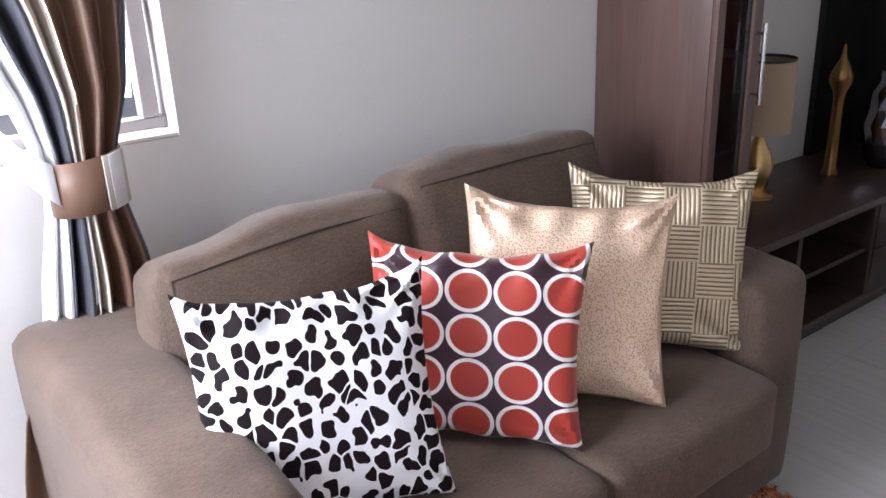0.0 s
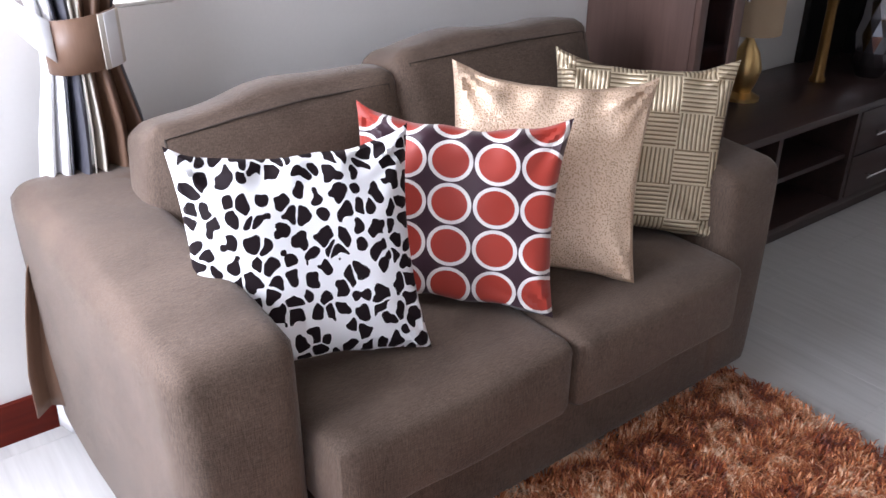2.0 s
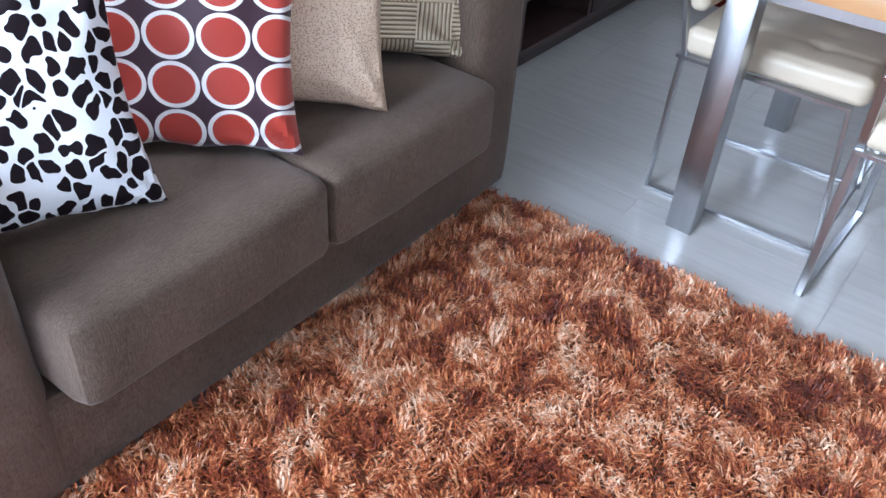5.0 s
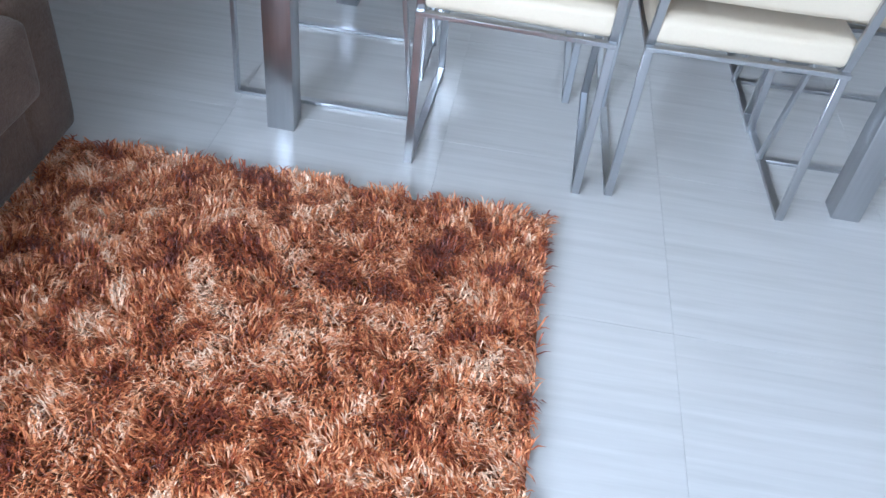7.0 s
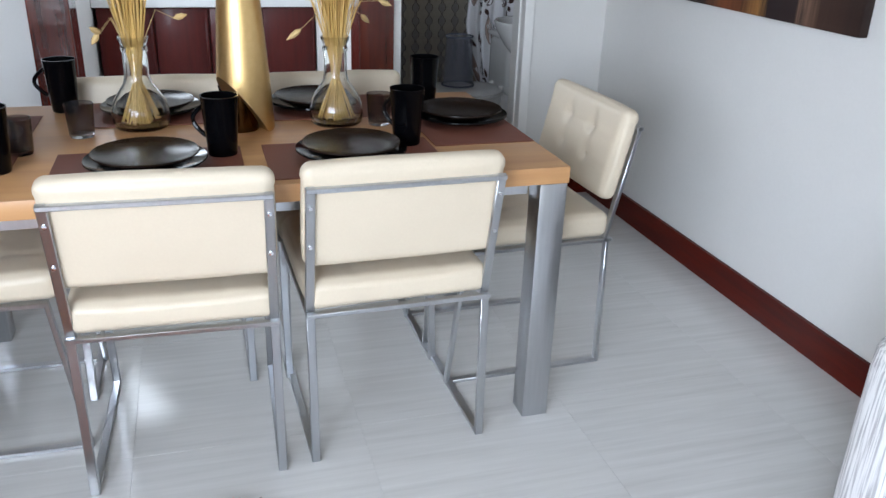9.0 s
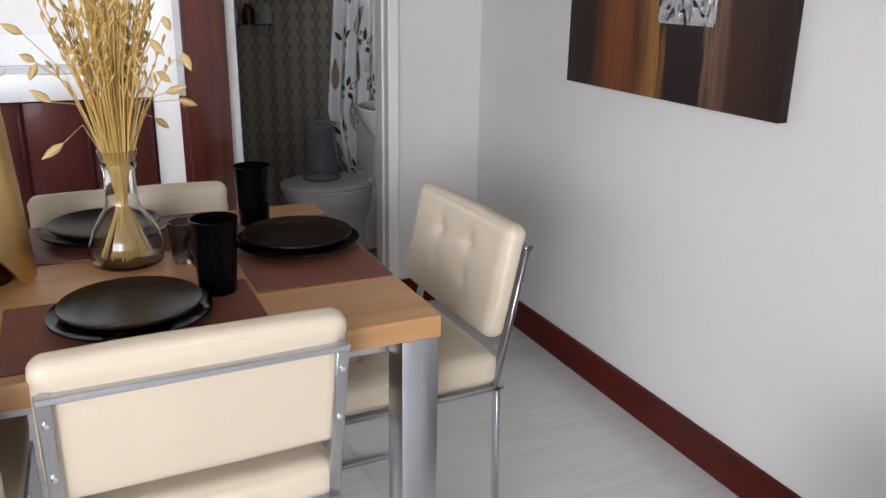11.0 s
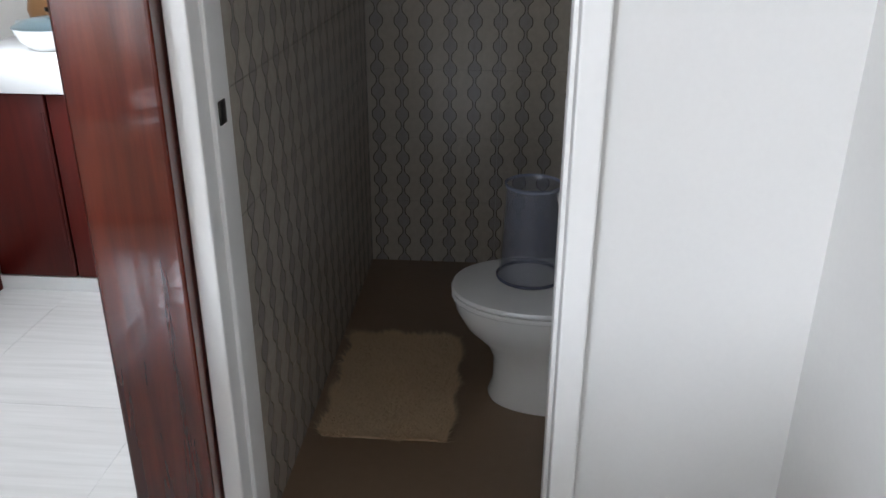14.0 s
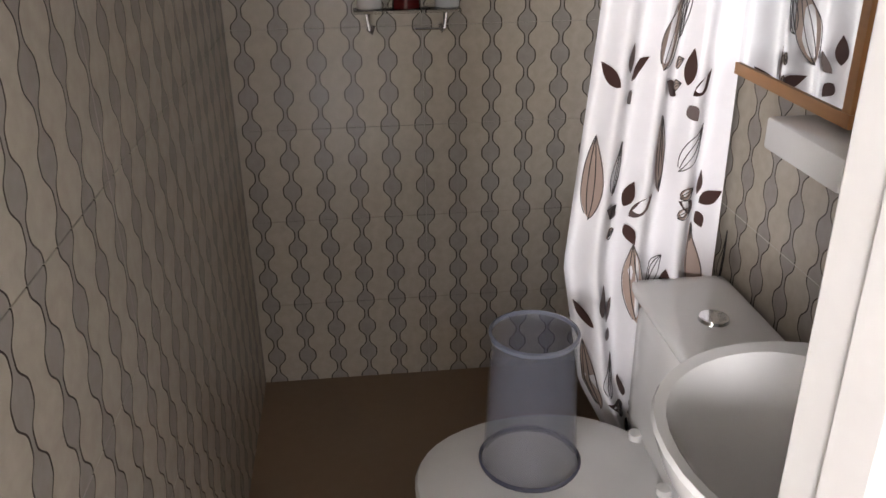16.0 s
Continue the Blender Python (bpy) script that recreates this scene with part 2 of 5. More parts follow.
def casing(bm, y0, y1, top):
    box(bm, XE - 0.022, XE + 0.135, y0, y1, 0, top, 0.004)
    box(bm, XE + 0.03, XE + 0.08, y0 if y0 < -0.3 else y0 - 0.008, y1 + 0.008 if y0 < -0.3 else y1, 0, top, 0.003)


bm = bmesh.new()
casing(bm, -0.615, -0.57, 2.08)
casing(bm, 0.012, 0.05, 2.08)
box(bm, XE - 0.022, XE + 0.135, -0.615, 0.05, 2.08, 2.13, 0.004)
structure("door_frame_1", bm, trim_paint, "white painted bathroom door frame with worn edges", "door frame")
bm = bmesh.new()
box(bm, XE - 0.06, XE + 0.15, 0.053, 0.206, 0, 2.15, 0.006)
box(bm, XE - 0.06, XE + 0.15, 1.345, 1.5, 0, 2.15, 0.006)
box(bm, XE - 0.06, XE + 0.15, 0.053, 1.5, 2.15, 2.3, 0.006)
structure("door_frame_2", bm, red_wood, "glossy dark red varnished wooden portal to the kitchen", "door frame")
bm = bmesh.new()
box(bm, XE + 0.045, XE + 0.075, 0.0004, 0.0038, 1.022, 1.062, 0.001)
strike = tagged(part("strike_plate", bm, Shader("dark_metal", (0.05, 0.045, 0.04), 0.4, 1.0)), "small dark metal strike plate on the door frame", "strike plate", kind="structure")


# ---- window on the north wall ----
def glass(name, tint=(1, 1, 1), rough=0.0):
    s = Shader(name, tint, rough)
    s.set("Transmission Weight", 1.0)
    s.set("IOR", 1.45)
    return s


pane_glass = glass("window_glass")
alu = grain("grey_aluminium", (0.30, 0.28, 0.28), (0.36, 0.34, 0.34), 90, 0.45, 0.03, metal=0.3)
win = tagged(new("window_1"), "aluminium sliding window with bright daylight behind", "window", kind="structure")
bm = bmesh.new()
for b in [(-3.0, -1.36, 1.052, 1.08), (-3.0, -1.36, 2.115, 2.15), (-3.0, -2.965, 1.08, 2.115), (-1.415, -1.375, 1.08, 2.115)]:
    box(bm, b[0], b[1], YN + 0.07, YN + 0.12, b[2], b[3], 0.003, 1)
part("window_frame", bm, alu, win)
bm = bmesh.new()
for b in [(-1.78, -1.74, 1.075, 2.115), (-2.3, -2.26, 1.075, 2.115)]:
    box(bm, b[0], b[1], YN + 0.06, YN + 0.10, b[2], b[3], 0.003, 1)
part("mullion", bm, alu, win)
for a, b in [(-2.965, -2.3), (-2.26, -1.78), (-1.74, -1.415)]:
    p = part("pane", boxed(a, b, YN + 0.085, YN + 0.091, 1.075, 2.115), pane_glass, win)
    p.visible_shadow = False
sill = part("window_sill", boxed(-2.998, -1.362, YN + 0.001, YN + 0.068, 1.041, 1.05, 0.002), trim_paint, win, "white painted window sill")

# glazed opening behind the walk, and the kitchen window
win2 = tagged(new("window_2"), "wide aluminium glazed opening behind the walk", "window", kind="structure")
bm = bmesh.new()
for b in [(-0.2, -0.15), (0.57, 0.63), (1.35, 1.4)]:
    box(bm, XW - 0.1, XW - 0.05, b[0], b[1], 0, 2.3, 0.003, 1)
box(bm, XW - 0.1, XW - 0.05, -0.15, 1.35, 2.25, 2.3, 0.003, 1)
part("window_frame", bm, alu, win2)
win4 = tagged(new("window_4"), "aluminium side window behind the walk", "window", kind="structure")
bm = bmesh.new()
for b in [(1.65, 2.85, 0.9, 0.94), (1.65, 2.85, 2.16, 2.2), (1.65, 1.69, 0.94, 2.16), (2.81, 2.85, 0.94, 2.16), (2.23, 2.27, 0.94, 2.16)]:
    box(bm, XW - 0.1, XW - 0.05, b[0], b[1], b[2], b[3], 0.003, 1)
part("window_frame", bm, alu, win4)
win3 = tagged(new("window_3"), "aluminium kitchen window in the side wall", "window", kind="structure")
bm = bmesh.new()
for b in [(2.28, 3.22, 1.14, 1.18), (2.28, 3.22, 2.02, 2.06), (2.28, 2.32, 1.18, 2.02), (3.18, 3.22, 1.18, 2.02), (2.73, 2.77, 1.18, 2.02)]:
    box(bm, b[0], b[1], KN + 0.07, KN + 0.11, b[2], b[3], 0.003, 1)
part("window_frame", bm, alu, win3)

# ground outside
gr = grain("outside_ground", (0.25, 0.24, 0.22), (0.35, 0.34, 0.31), 3, 0.9)
walls("ground", [(-60, 60, -60, 60, -0.4, -0.2)], gr, "pale paved ground outside", "ground")

# ---- sofa ----
sofa_cloth = Shader("brown_woven_upholstery", (0.15, 0.105, 0.075), 0.75, 0.0, 0.3)
s = sofa_cloth
weave = s.noise(420, 2, s.mapped((1, 1, 0.15)))
weave2 = s.noise(420, 2, s.mapped((0.15, 1, 1)))
cl = s.math("MULTIPLY_ADD", weave, 0.4, s.math("MULTIPLY_ADD", weave2, 0.3, s.math("MULTIPLY", s.noise(7, 3), 0.3)))
s.set("Base Color", s.ramp(cl, [(0.34, (0.060, 0.040, 0.029)), (0.66, (0.180, 0.126, 0.094))]))
s.set("Sheen Weight", 0.2)
s.set("Sheen Roughness", 0.4)
s.bump(s.math("ADD", weave, weave2), 0.5, 0.002)

# cushion seams: the shade of the recess is put into this dark brown
shaded_seam = grain("dark_brown_shaded_seam", (0.03, 0.02, 0.015), (0.05, 0.034, 0.025), 300, 0.8)
SX0, SX1, SF, SB = -1.775, -0.145, 2.05, 2.97      # sofa: west and east sides, front, back
sofa = thing("sofa", "brown woven fabric two-seat sofa against the wall", "sofa", pose(0, 0, 0))
part("base", soft_block(SX1 - SX0 - 0.04, SB - SF - 0.04, 0.24, 0.03), sofa_cloth, sofa, m=pose((SX0 + SX1) / 2, (SF + SB) / 2, 0.02))


def sofa_arm(x0, x1):
    bm = soft_block(x1 - x0, SB - SF - 0.03, 0.64, 0.042, 18, 0.012, 0.005, x0)
    for v in bm.verts:      # the arm rises a little towards the back and its front leans outward
        k = v.co.y / (SB - SF) + 0.5
        v.co.z *= 0.985 + (0.10 if x0 < -1 else 0.06) * k
        if x0 > -1 and v.co.x > 0:
            v.co.x += 0.07 * k * v.co.z / 0.66
        if x0 < -1 and v.co.x < 0:
            v.co.x -= 0.045 * k * -v.co.x / 0.112
    return part("arm", bm, sofa_cloth, sofa, m=pose((x0 + x1) / 2, (SF + SB) / 2, 0.02))


sofa_arm(SX0, SX0 + 0.225)
sofa_arm(SX1 - 0.225, SX1)
AI0, AI1 = SX0 + 0.23, SX1 - 0.23
mid = (AI0 + AI1) / 2
for a, b in ((AI0, mid), (mid, AI1)):
    part("seat_cushion", soft_block(b - a - 0.004, 0.72, 0.195, 0.032, 14, 0.012, 0.006, a), sofa_cloth, sofa, m=pose((a + b) / 2, SF + 0.29, 0.262))
part("back", soft_block(SX1 - SX0 - 0.1, 0.2, 0.66, 0.05, 10, 0.005, 0.004), sofa_cloth, sofa, m=pose((SX0 + SX1) / 2, SB - 0.1, 0.05))
for i, (a, b) in enumerate(((AI0 - 0.035, mid), (mid, AI1 + 0.09))):
    bm = soft_block(b - a - 0.01, 0.2, (0.425, 0.46)[i], 0.035, 16, 0.03, 0.02, 3 + i * 7)
    for v in bm.verts:      # slumped towards the outer end
        v.co.z -= (0.05, -0.0)[i] * max(0, -v.co.x / (b - a) + 0.3) * v.co.z / 0.42
    cush = part("back_cushion", bm, sofa_cloth, sofa, m=pose((a + b) / 2, SB - 0.33, 0.46, -14, 0, -1 + 2 * i))
    bm = bmesh.new()      # seam along the front top edge
    hw = (b - a) / 2 - 0.035
    zt = (0.36, 0.428)[i]
    pts = [(-hw, -0.098, 0.02), (-hw, -0.1, zt), (-hw * 0.4, -0.112, zt + (0.018, 0.004)[i]), (hw * 0.2, -0.112, zt + (0.03, 0.006)[i]), (hw, -0.1, zt + (0.03, 0)[i]), (hw, -0.098, 0.02)]
    tube(bm, pts, 0.0028, 6)
    part("seam", bm, shaded_seam, cush, m=pose((a + b) / 2, SB - 0.33, 0.46, -14, 0, -1 + 2 * i))


# ---- throw pillows ----
def pillow_mesh(w, h, t, seed, n=44):
    bm = bmesh.new()
    sides = []
    for sgn in (1, -1):
        grid = []
        for j in range(n + 1):
            row = []
            for i in range(n + 1):
                u, v = 2 * i / n - 1, 2 * j / n - 1
                x = u * w / 2 * (1 - 0.10 * (1 - v * v) * abs(u))
                y = v * h / 2 * (1 - 0.09 * (1 - u * u) * abs(v))
                if v > 0:       # the upper edge droops between its ears
                    y -= 0.022 * (1 - u ** 4) * v ** 3
                y += 0.006 * noise.noise(Vector((u * 3 + seed, 5.0, 1.0))) * abs(v) ** 3
                d = (max(0, 1 - u * u) * max(0, 1 - v * v)) ** 0.36
                wr = 0.020 * noise.noise(Vector((x * 7 + seed, y * 7, sgn * 3))) * d ** 0.5
                for cu, cv in ((1, 1), (-1, 1), (1, -1), (-1, -1)):      # folds running in from each corner
                    rad = math.hypot(u - cu, v - cv)
                    a_ = math.atan2(v - cv, u - cu)
                    wr += 0.011 * math.sin(11 * a_ + seed + cu * 2 + cv) * math.exp(-(rad / 0.55) ** 2) * min(1, rad * 4) * d ** 0.3
                wr += 0.010 * math.sin(u * 15 + seed + 2 * math.sin(v * 3)) * math.exp(-((v - 0.85) / 0.22) ** 2) * d ** 0.4
                row.append(bm.verts.new((x, y, sgn * (t / 2 * d + 0.003) + wr)))
            grid.append(row)
        for j in range(n):
            for i in range(n):
                bm.faces.new((grid[j][i], grid[j][i + 1], grid[j + 1][i + 1], grid[j + 1][i]))
        sides.append(grid)
    a, b = sides
    rim = [(0, i) for i in range(n)] + [(i, n) for i in range(n)] + [(n, i) for i in range(n, 0, -1)] + [(i, 0) for i in range(n, 0, -1)]
    for k, (j, i) in enumerate(rim):
        j2, i2 = rim[(k + 1) % len(rim)]
        bm.faces.new((a[j][i], a[j2][i2], b[j2][i2], b[j][i]))
    return bm


def fabric(sh, strength=0.15):
    sh.bump(sh.math("ADD", sh.noise(500, 2), sh.math("MULTIPLY", sh.noise(30, 3), 2.0)), strength, 0.002)
    return sh


cow = Shader("white_black_spotted_cloth", (0.8, 0.8, 0.8), 0.7, 0.0, 0.15)
v = cow.mapped((30, 26, 0))
n1 = cow.node("ShaderNodeTexNoise", Scale=1.0, Detail=0.0)
cow.put(n1.inputs["Vector"], v)
mixv = cow.node("ShaderNodeVectorMath")
mixv.operation = "MULTIPLY_ADD"
cow.put(mixv.inputs[0], n1.outputs["Color"])
mixv.inputs[1].default_value = (0.8, 0.8, 0)
cow.put(mixv.inputs[2], v)
vor = cow.node("ShaderNodeTexVoronoi", Scale=1.05, Randomness=0.9)
vor.voronoi_dimensions = "2D"
vor.feature = "DISTANCE_TO_EDGE"
cow.put(vor.inputs["Vector"], mixv.outputs[0])
vof = cow.node("ShaderNodeTexVoronoi", Scale=1.0, Randomness=0.72)
vof.voronoi_dimensions = "2D"
cow.put(vof.inputs["Vector"], mixv.outputs[0])
vor.inputs["Scale"].default_value = 1.0
vor.inputs["Randomness"].default_value = 0.72
wob = cow.math("MULTIPLY_ADD", cow.noise(2.0, 0, v), 0.62, -0.31)
inside = cow.math("SUBTRACT", 0.42, cow.math("ADD", vof.outputs["Distance"], wob))
gap = cow.math("SUBTRACT", vor.outputs["Distance"], 0.06)
spot = cow.math("GREATER_THAN", cow.math("SMOOTH_MIN", inside, gap, 0.30), -0.015)
cow.set("Base Color", cow.mix(spot, (0.82, 0.82, 0.84), (0.010, 0.005, 0.007)))
fabric(cow)

dots = Shader("plum_red_ringed_cloth", (0.3, 0.02, 0.02), 0.5)
x, y, z = dots.xyz()
px_, py_ = 0.0985, 0.0895
cx = dots.math("SUBTRACT", dots.math("FRACT", dots.math("ADD", dots.math("DIVIDE", dots.math("ADD", x, dots.math("MULTIPLY", y, 0.06)), px_), 0.55)), 0.5)
cy = dots.math("SUBTRACT", dots.math("FRACT", dots.math("ADD", dots.math("DIVIDE", y, py_), 0.33)), 0.5)
r = dots.math("SQRT", dots.math("ADD", dots.math("MULTIPLY", cx, cx), dots.math("MULTIPLY", cy, cy)))
ang = dots.math("ARCTAN2", cy, cx)
r2 = dots.math("MULTIPLY_ADD", dots.math("SINE", dots.math("MULTIPLY", ang, 40)), 0.006, r)
col = dots.mix(dots.math("LESS_THAN", r, 0.485), (0.035, 0.008, 0.018), (0.80, 0.77, 0.75))
col = dots.mix(dots.math("LESS_THAN", r2, 0.40), col, (0.37, 0.032, 0.016))
dots.set("Base Color", col)
dots.set("Sheen Weight", 0.2)
fabric(dots)

tan = Shader("tan_speckled_satin", (0.5, 0.35, 0.2), 0.38, 0.25)
sp = tan.node("ShaderNodeTexVoronoi", Scale=230.0, Randomness=1.0)
tan.put(sp.inputs["Vector"], tan.obj())
tan.set("Base Color", tan.mix(tan.math("LESS_THAN", sp.outputs["Distance"], 0.36), tan.ramp(tan.noise(9, 3), [(0.3, (0.68, 0.49, 0.35)), (0.7, (0.78, 0.61, 0.46))]), (0.46, 0.29, 0.17)))
tan.bump(tan.math("ADD", tan.math("MULTIPLY", sp.outputs["Distance"], 0.6), tan.math("ADD", tan.noise(24, 3), tan.noise(90, 3))), 0.5, 0.004)

gold_cloth = Shader("gold_basketweave_satin", (0.5, 0.4, 0.2), 0.35, 0.45)
x, y, z = gold_cloth.xyz()
cell = 0.088
par = gold_cloth.math("MODULO", gold_cloth.math("ADD", gold_cloth.math("FLOOR", gold_cloth.math("ADD", gold_cloth.math("DIVIDE", x, cell), 20)), gold_cloth.math("FLOOR", gold_cloth.math("ADD", gold_cloth.math("DIVIDE", y, cell), 20))), 2)
sx = gold_cloth.math("SINE", gold_cloth.math("MULTIPLY", x, 2 * math.pi / 0.0108))
sy = gold_cloth.math("SINE", gold_cloth.math("MULTIPLY", y, 2 * math.pi / 0.0108))
st = gold_cloth.math("ADD", gold_cloth.math("MULTIPLY", sx, par), gold_cloth.math("MULTIPLY", sy, gold_cloth.math("SUBTRACT", 1, par)))
gold_cloth.set("Base Color", gold_cloth.ramp(gold_cloth.math("MULTIPLY_ADD", st, 0.5, 0.5), [(0.15, (0.26, 0.19, 0.11)), (0.5, (0.72, 0.62, 0.45))]))
gold_cloth.set("Roughness", 0.4)
gold_cloth.bump(st, 0.4, 0.003)


def pillow(label, w, h, t, mat, m, seed):
    ob = part("throw_pillow", pillow_mesh(w, h, t, seed), mat)
    ob.matrix_world = m
    return tagged(ob, label, "pillow", "pillows on the sofa")


pillow("white square throw pillow with black giraffe spots on the sofa", 0.46, 0.45, 0.13, cow, pose(-1.424, 2.285, 0.682, 69, 0, -19.5), 1)
pillow("dark plum throw pillow with red discs in white rings", 0.47, 0.43, 0.11, dots, pose(-1.055, 2.29, 0.672, 71, 2, -46), 5)
pillow("shiny tan throw pillow with fine leopard speckles", 0.47, 0.475, 0.12, tan, pose(-0.806, 2.275, 0.702, 72, 3.8, -41), 9)
pillow("gold basket-weave satin throw pillow beside the sofa arm", 0.46, 0.46, 0.12, gold_cloth, pose(-0.462, 2.30, 0.69, 73, 3, -43), 13)

# ---- shaggy rug ----
RX0, RX1, RY0, RY1 = -1.95, -0.22, 0.838, 2.07
rug_base = Shader("rust_pile_backing", (0.22, 0.07, 0.025), 0.9)
yarn = Shader("rust_shag_yarn", (0.4, 0.15, 0.06), 0.55, 0.0, 0.4)
geo = yarn.tree.nodes.new("ShaderNodeNewGeometry")
patch = yarn.noise(8.5, 4, yarn.mapped((1, 1, 0), vec=geo.outputs["Position"]), 0.62, 0.9)
island = geo.outputs["Random Per Island"]
tone = yarn.math("ADD", yarn.math("MULTIPLY_ADD", patch, 2.8, -0.93), yarn.math("MULTIPLY_ADD", island, 0.62, -0.31))
yarn.set("Base Color", yarn.ramp(tone, [(0.0, (0.15, 0.020, 0.004)), (0.33, (0.40, 0.085, 0.017)), (0.62, (0.76, 0.30, 0.115)), (0.95, (0.95, 0.66, 0.45))]))
yarn.set("Sheen Weight", 0.25)
yarn.set("Roughness", 0.45)
rug = thing("rug", "shaggy rust-orange pile rug on the tiles before the sofa", "rug", pose(0, 0, 0))
part("backing", boxed(RX0, RX1, RY0, RY1, 0.001, 0.012), rug_base, rug)
rng = np.random.default_rng(4)
N = 95000
px = rng.uniform(RX0 - 0.004, RX1 + 0.004, N)
py = rng.uniform(RY0 - 0.004, RY1 + 0.004, N)
ang = rng.uniform(0, 2 * np.pi, N)
flow = 1.5 + 1.2 * np.sin(px * 5.1 + 1.3 * np.sin(py * 4)) + 0.9 * np.sin(py * 6.7 + px * 2)
cell = np.floor(px * 26 + 0.6 * np.sin(py * 31)) * 7.13 + np.floor(py * 26 + 0.6 * np.sin(px * 29)) * 3.71
tuft_turn = 2.2 * np.sin(cell * 12.9898) * np.cos(cell * 4.1414)
ang = np.where(rng.random(N) < 0.85, flow + tuft_turn + rng.normal(0, 0.35, N), ang)
ln, hh, wd = rng.uniform(0.018, 0.042, N), rng.uniform(0.010, 0.034, N), rng.uniform(0.0012, 0.0026, N)
dx, dy = np.cos(ang), np.sin(ang)
co = np.empty((N, 5, 3))
for k, (al, up, wk) in enumerate([(0, 0, 1), (0, 0, -1), (0.55, 0.9, 0.8), (0.55, 0.9, -0.8), (1.0, 0.85, 0)]):
    co[:, k, 0] = px + dx * ln * al - dy * wd * wk
    co[:, k, 1] = py + dy * ln * al + dx * wd * wk
    co[:, k, 2] = 0.010 + hh * up
me = bpy.data.meshes.new("pile")
base = np.arange(N)[:, None] * 5
tri = np.concatenate([base + np.array([[0, 1, 2]]), base + np.array([[1, 3, 2]]), base + np.array([[2, 3, 4]])])
me.from_pydata(co.reshape(-1, 3).tolist(), [], tri.tolist())
me.materials.append(yarn.mat)
pile = tagged(new("pile", me), kind="stuff")
pile.parent = rug

# ---- dining table and chairs ----
TX, TY = 0.875, 1.62
dining_table = thing("dining_table", "pale ash dining table on square steel legs, laid for six", "table", pose(0, 0, 0))
part("tabletop", boxed(0, TX, 0, TY, 0.705, 0.75, 0.003), table_wood, dining_table)
for a, b in ((0.003, 0.003), (TX - 0.078, 0.003), (0.003, TY - 0.078), (TX - 0.078, TY - 0.078)):
    part("leg", boxed(a, a + 0.075, b, b + 0.075, 0.0, 0.704, 0.003), steel, dining_table)
bm = boxed(0.08, 0.10, 0.08, TY - 0.08, 0.655, 0.704)
for b in ((TX - 0.1, TX - 0.08, 0.08, TY - 0.08), (0.1, TX - 0.1, 0.08, 0.1), (0.1, TX - 0.1, TY - 0.1, TY - 0.08)):
    box(bm, *b, 0.655, 0.704)
part("apron", bm, steel, dining_table)


def dining_chair(m):
    """Local axes: x across, y towards the table; the rear feet stand on y = 0."""
    ch = thing("dining_chair", "cream leatherette dining chair on a brushed steel sled frame", "chair", m, "chairs round the table")
    W, D, bw = 0.474, 0.51, 0.022
    for sgn in (-1, 1):
        x = sgn * (W / 2 - bw / 2)
        bm = bmesh.new()
        bar(bm, (x, 0, 0.0), (x, 0.01, 0.434), bw, 0.012)
        bar(bm, (x, 0.0, 0.006), (x, D, 0.006), bw, 0.012)
        bar(bm, (x, D, 0.0), (x, D - 0.05, 0.434), bw, 0.012)
        bar(bm, (x, 0.004, 0.428), (x, D - 0.05, 0.428), bw, 0.012)
        part("side_frame", bm, steel, ch)
        bm = bmesh.new()
        bar(bm, (x, 0.02, 0.42), (x, -0.058, 0.776), bw, 0.012)
        up = part("back_upright", bm, steel, ch)
        for z in (0.622, 0.725):
            y = 0.02 - 0.078 * (z - 0.42) / 0.356
            bm = bmesh.new()
            lathe(bm, [(0, 0.005), (0.005, 0.004), (0.006, 0), (0, 0)], 10)
            part("screw", bm, chrome, up, m=pose(x, y - 0.006, z, 90))
    bm = bmesh.new()
    bar(bm, (-W / 2, -0.0565, 0.768), (W / 2, -0.0565, 0.768), 0.022, 0.012)
    part("top_rail", bm, steel, ch)
    bm = bmesh.new()
    bar(bm, (-W / 2, 0.004, 0.428), (W / 2, 0.004, 0.428), 0.02, 0.012)
    part("seat_rail", bm, steel, ch)

    def tuft(a, b, across, along):
        """Depth of the buttoned quilting: pulled-in buttons joined by shallow creases."""
        d = 0.0
        for p in across:
            d += 0.003 * math.exp(-((a - p) / 0.009) ** 2)
            for q in along:
                d += 0.010 * math.exp(-((a - p) ** 2 + (b - q) ** 2) / 0.0005)
        for q in along:
            d += 0.0012 * math.exp(-((b - q) / 0.009) ** 2)
        return d

    bm = soft_block(W - 0.01, D - 0.02, 0.078, 0.026, 34, 0.006, 0.002)
    for v in bm.verts:
        if v.co.z > 0.06:
            v.co.z -= tuft(v.co.x, v.co.y, (-0.11, 0.0, 0.11), (-0.1, 0.08))
    part("seat", bm, leather, ch, m=pose(0, D / 2 - 0.005, 0.435))
    bm = soft_block(W + 0.002, 0.056, 0.272, 0.024, 34, 0.004, 0.002)
    for v in bm.verts:
        if v.co.z > 0.235:       # the head of the back overhangs the frame
            v.co.x *= 1.012
        if v.co.y > 0.015:
            v.co.y -= tuft(v.co.x, v.co.z, (-0.075, 0.075), (0.10, 0.185))
    back = part("backrest", bm, leather, ch, m=pose(0, 0.027, 0.557, 12.3, 0, 0))
    for bx in (-0.075, 0.075):
        for bz in (0.10, 0.185):
            bm = bmesh.new()
            lathe(bm, [(0, 0.003), (0.004, 0.002), (0.006, -0.002), (0, -0.002)], 10)
            part("button", bm, leather, back, m=pose(0, 0.027, 0.557, 12.3, 0, 0) @ pose(bx, 0.019, bz, -90))
    return ch


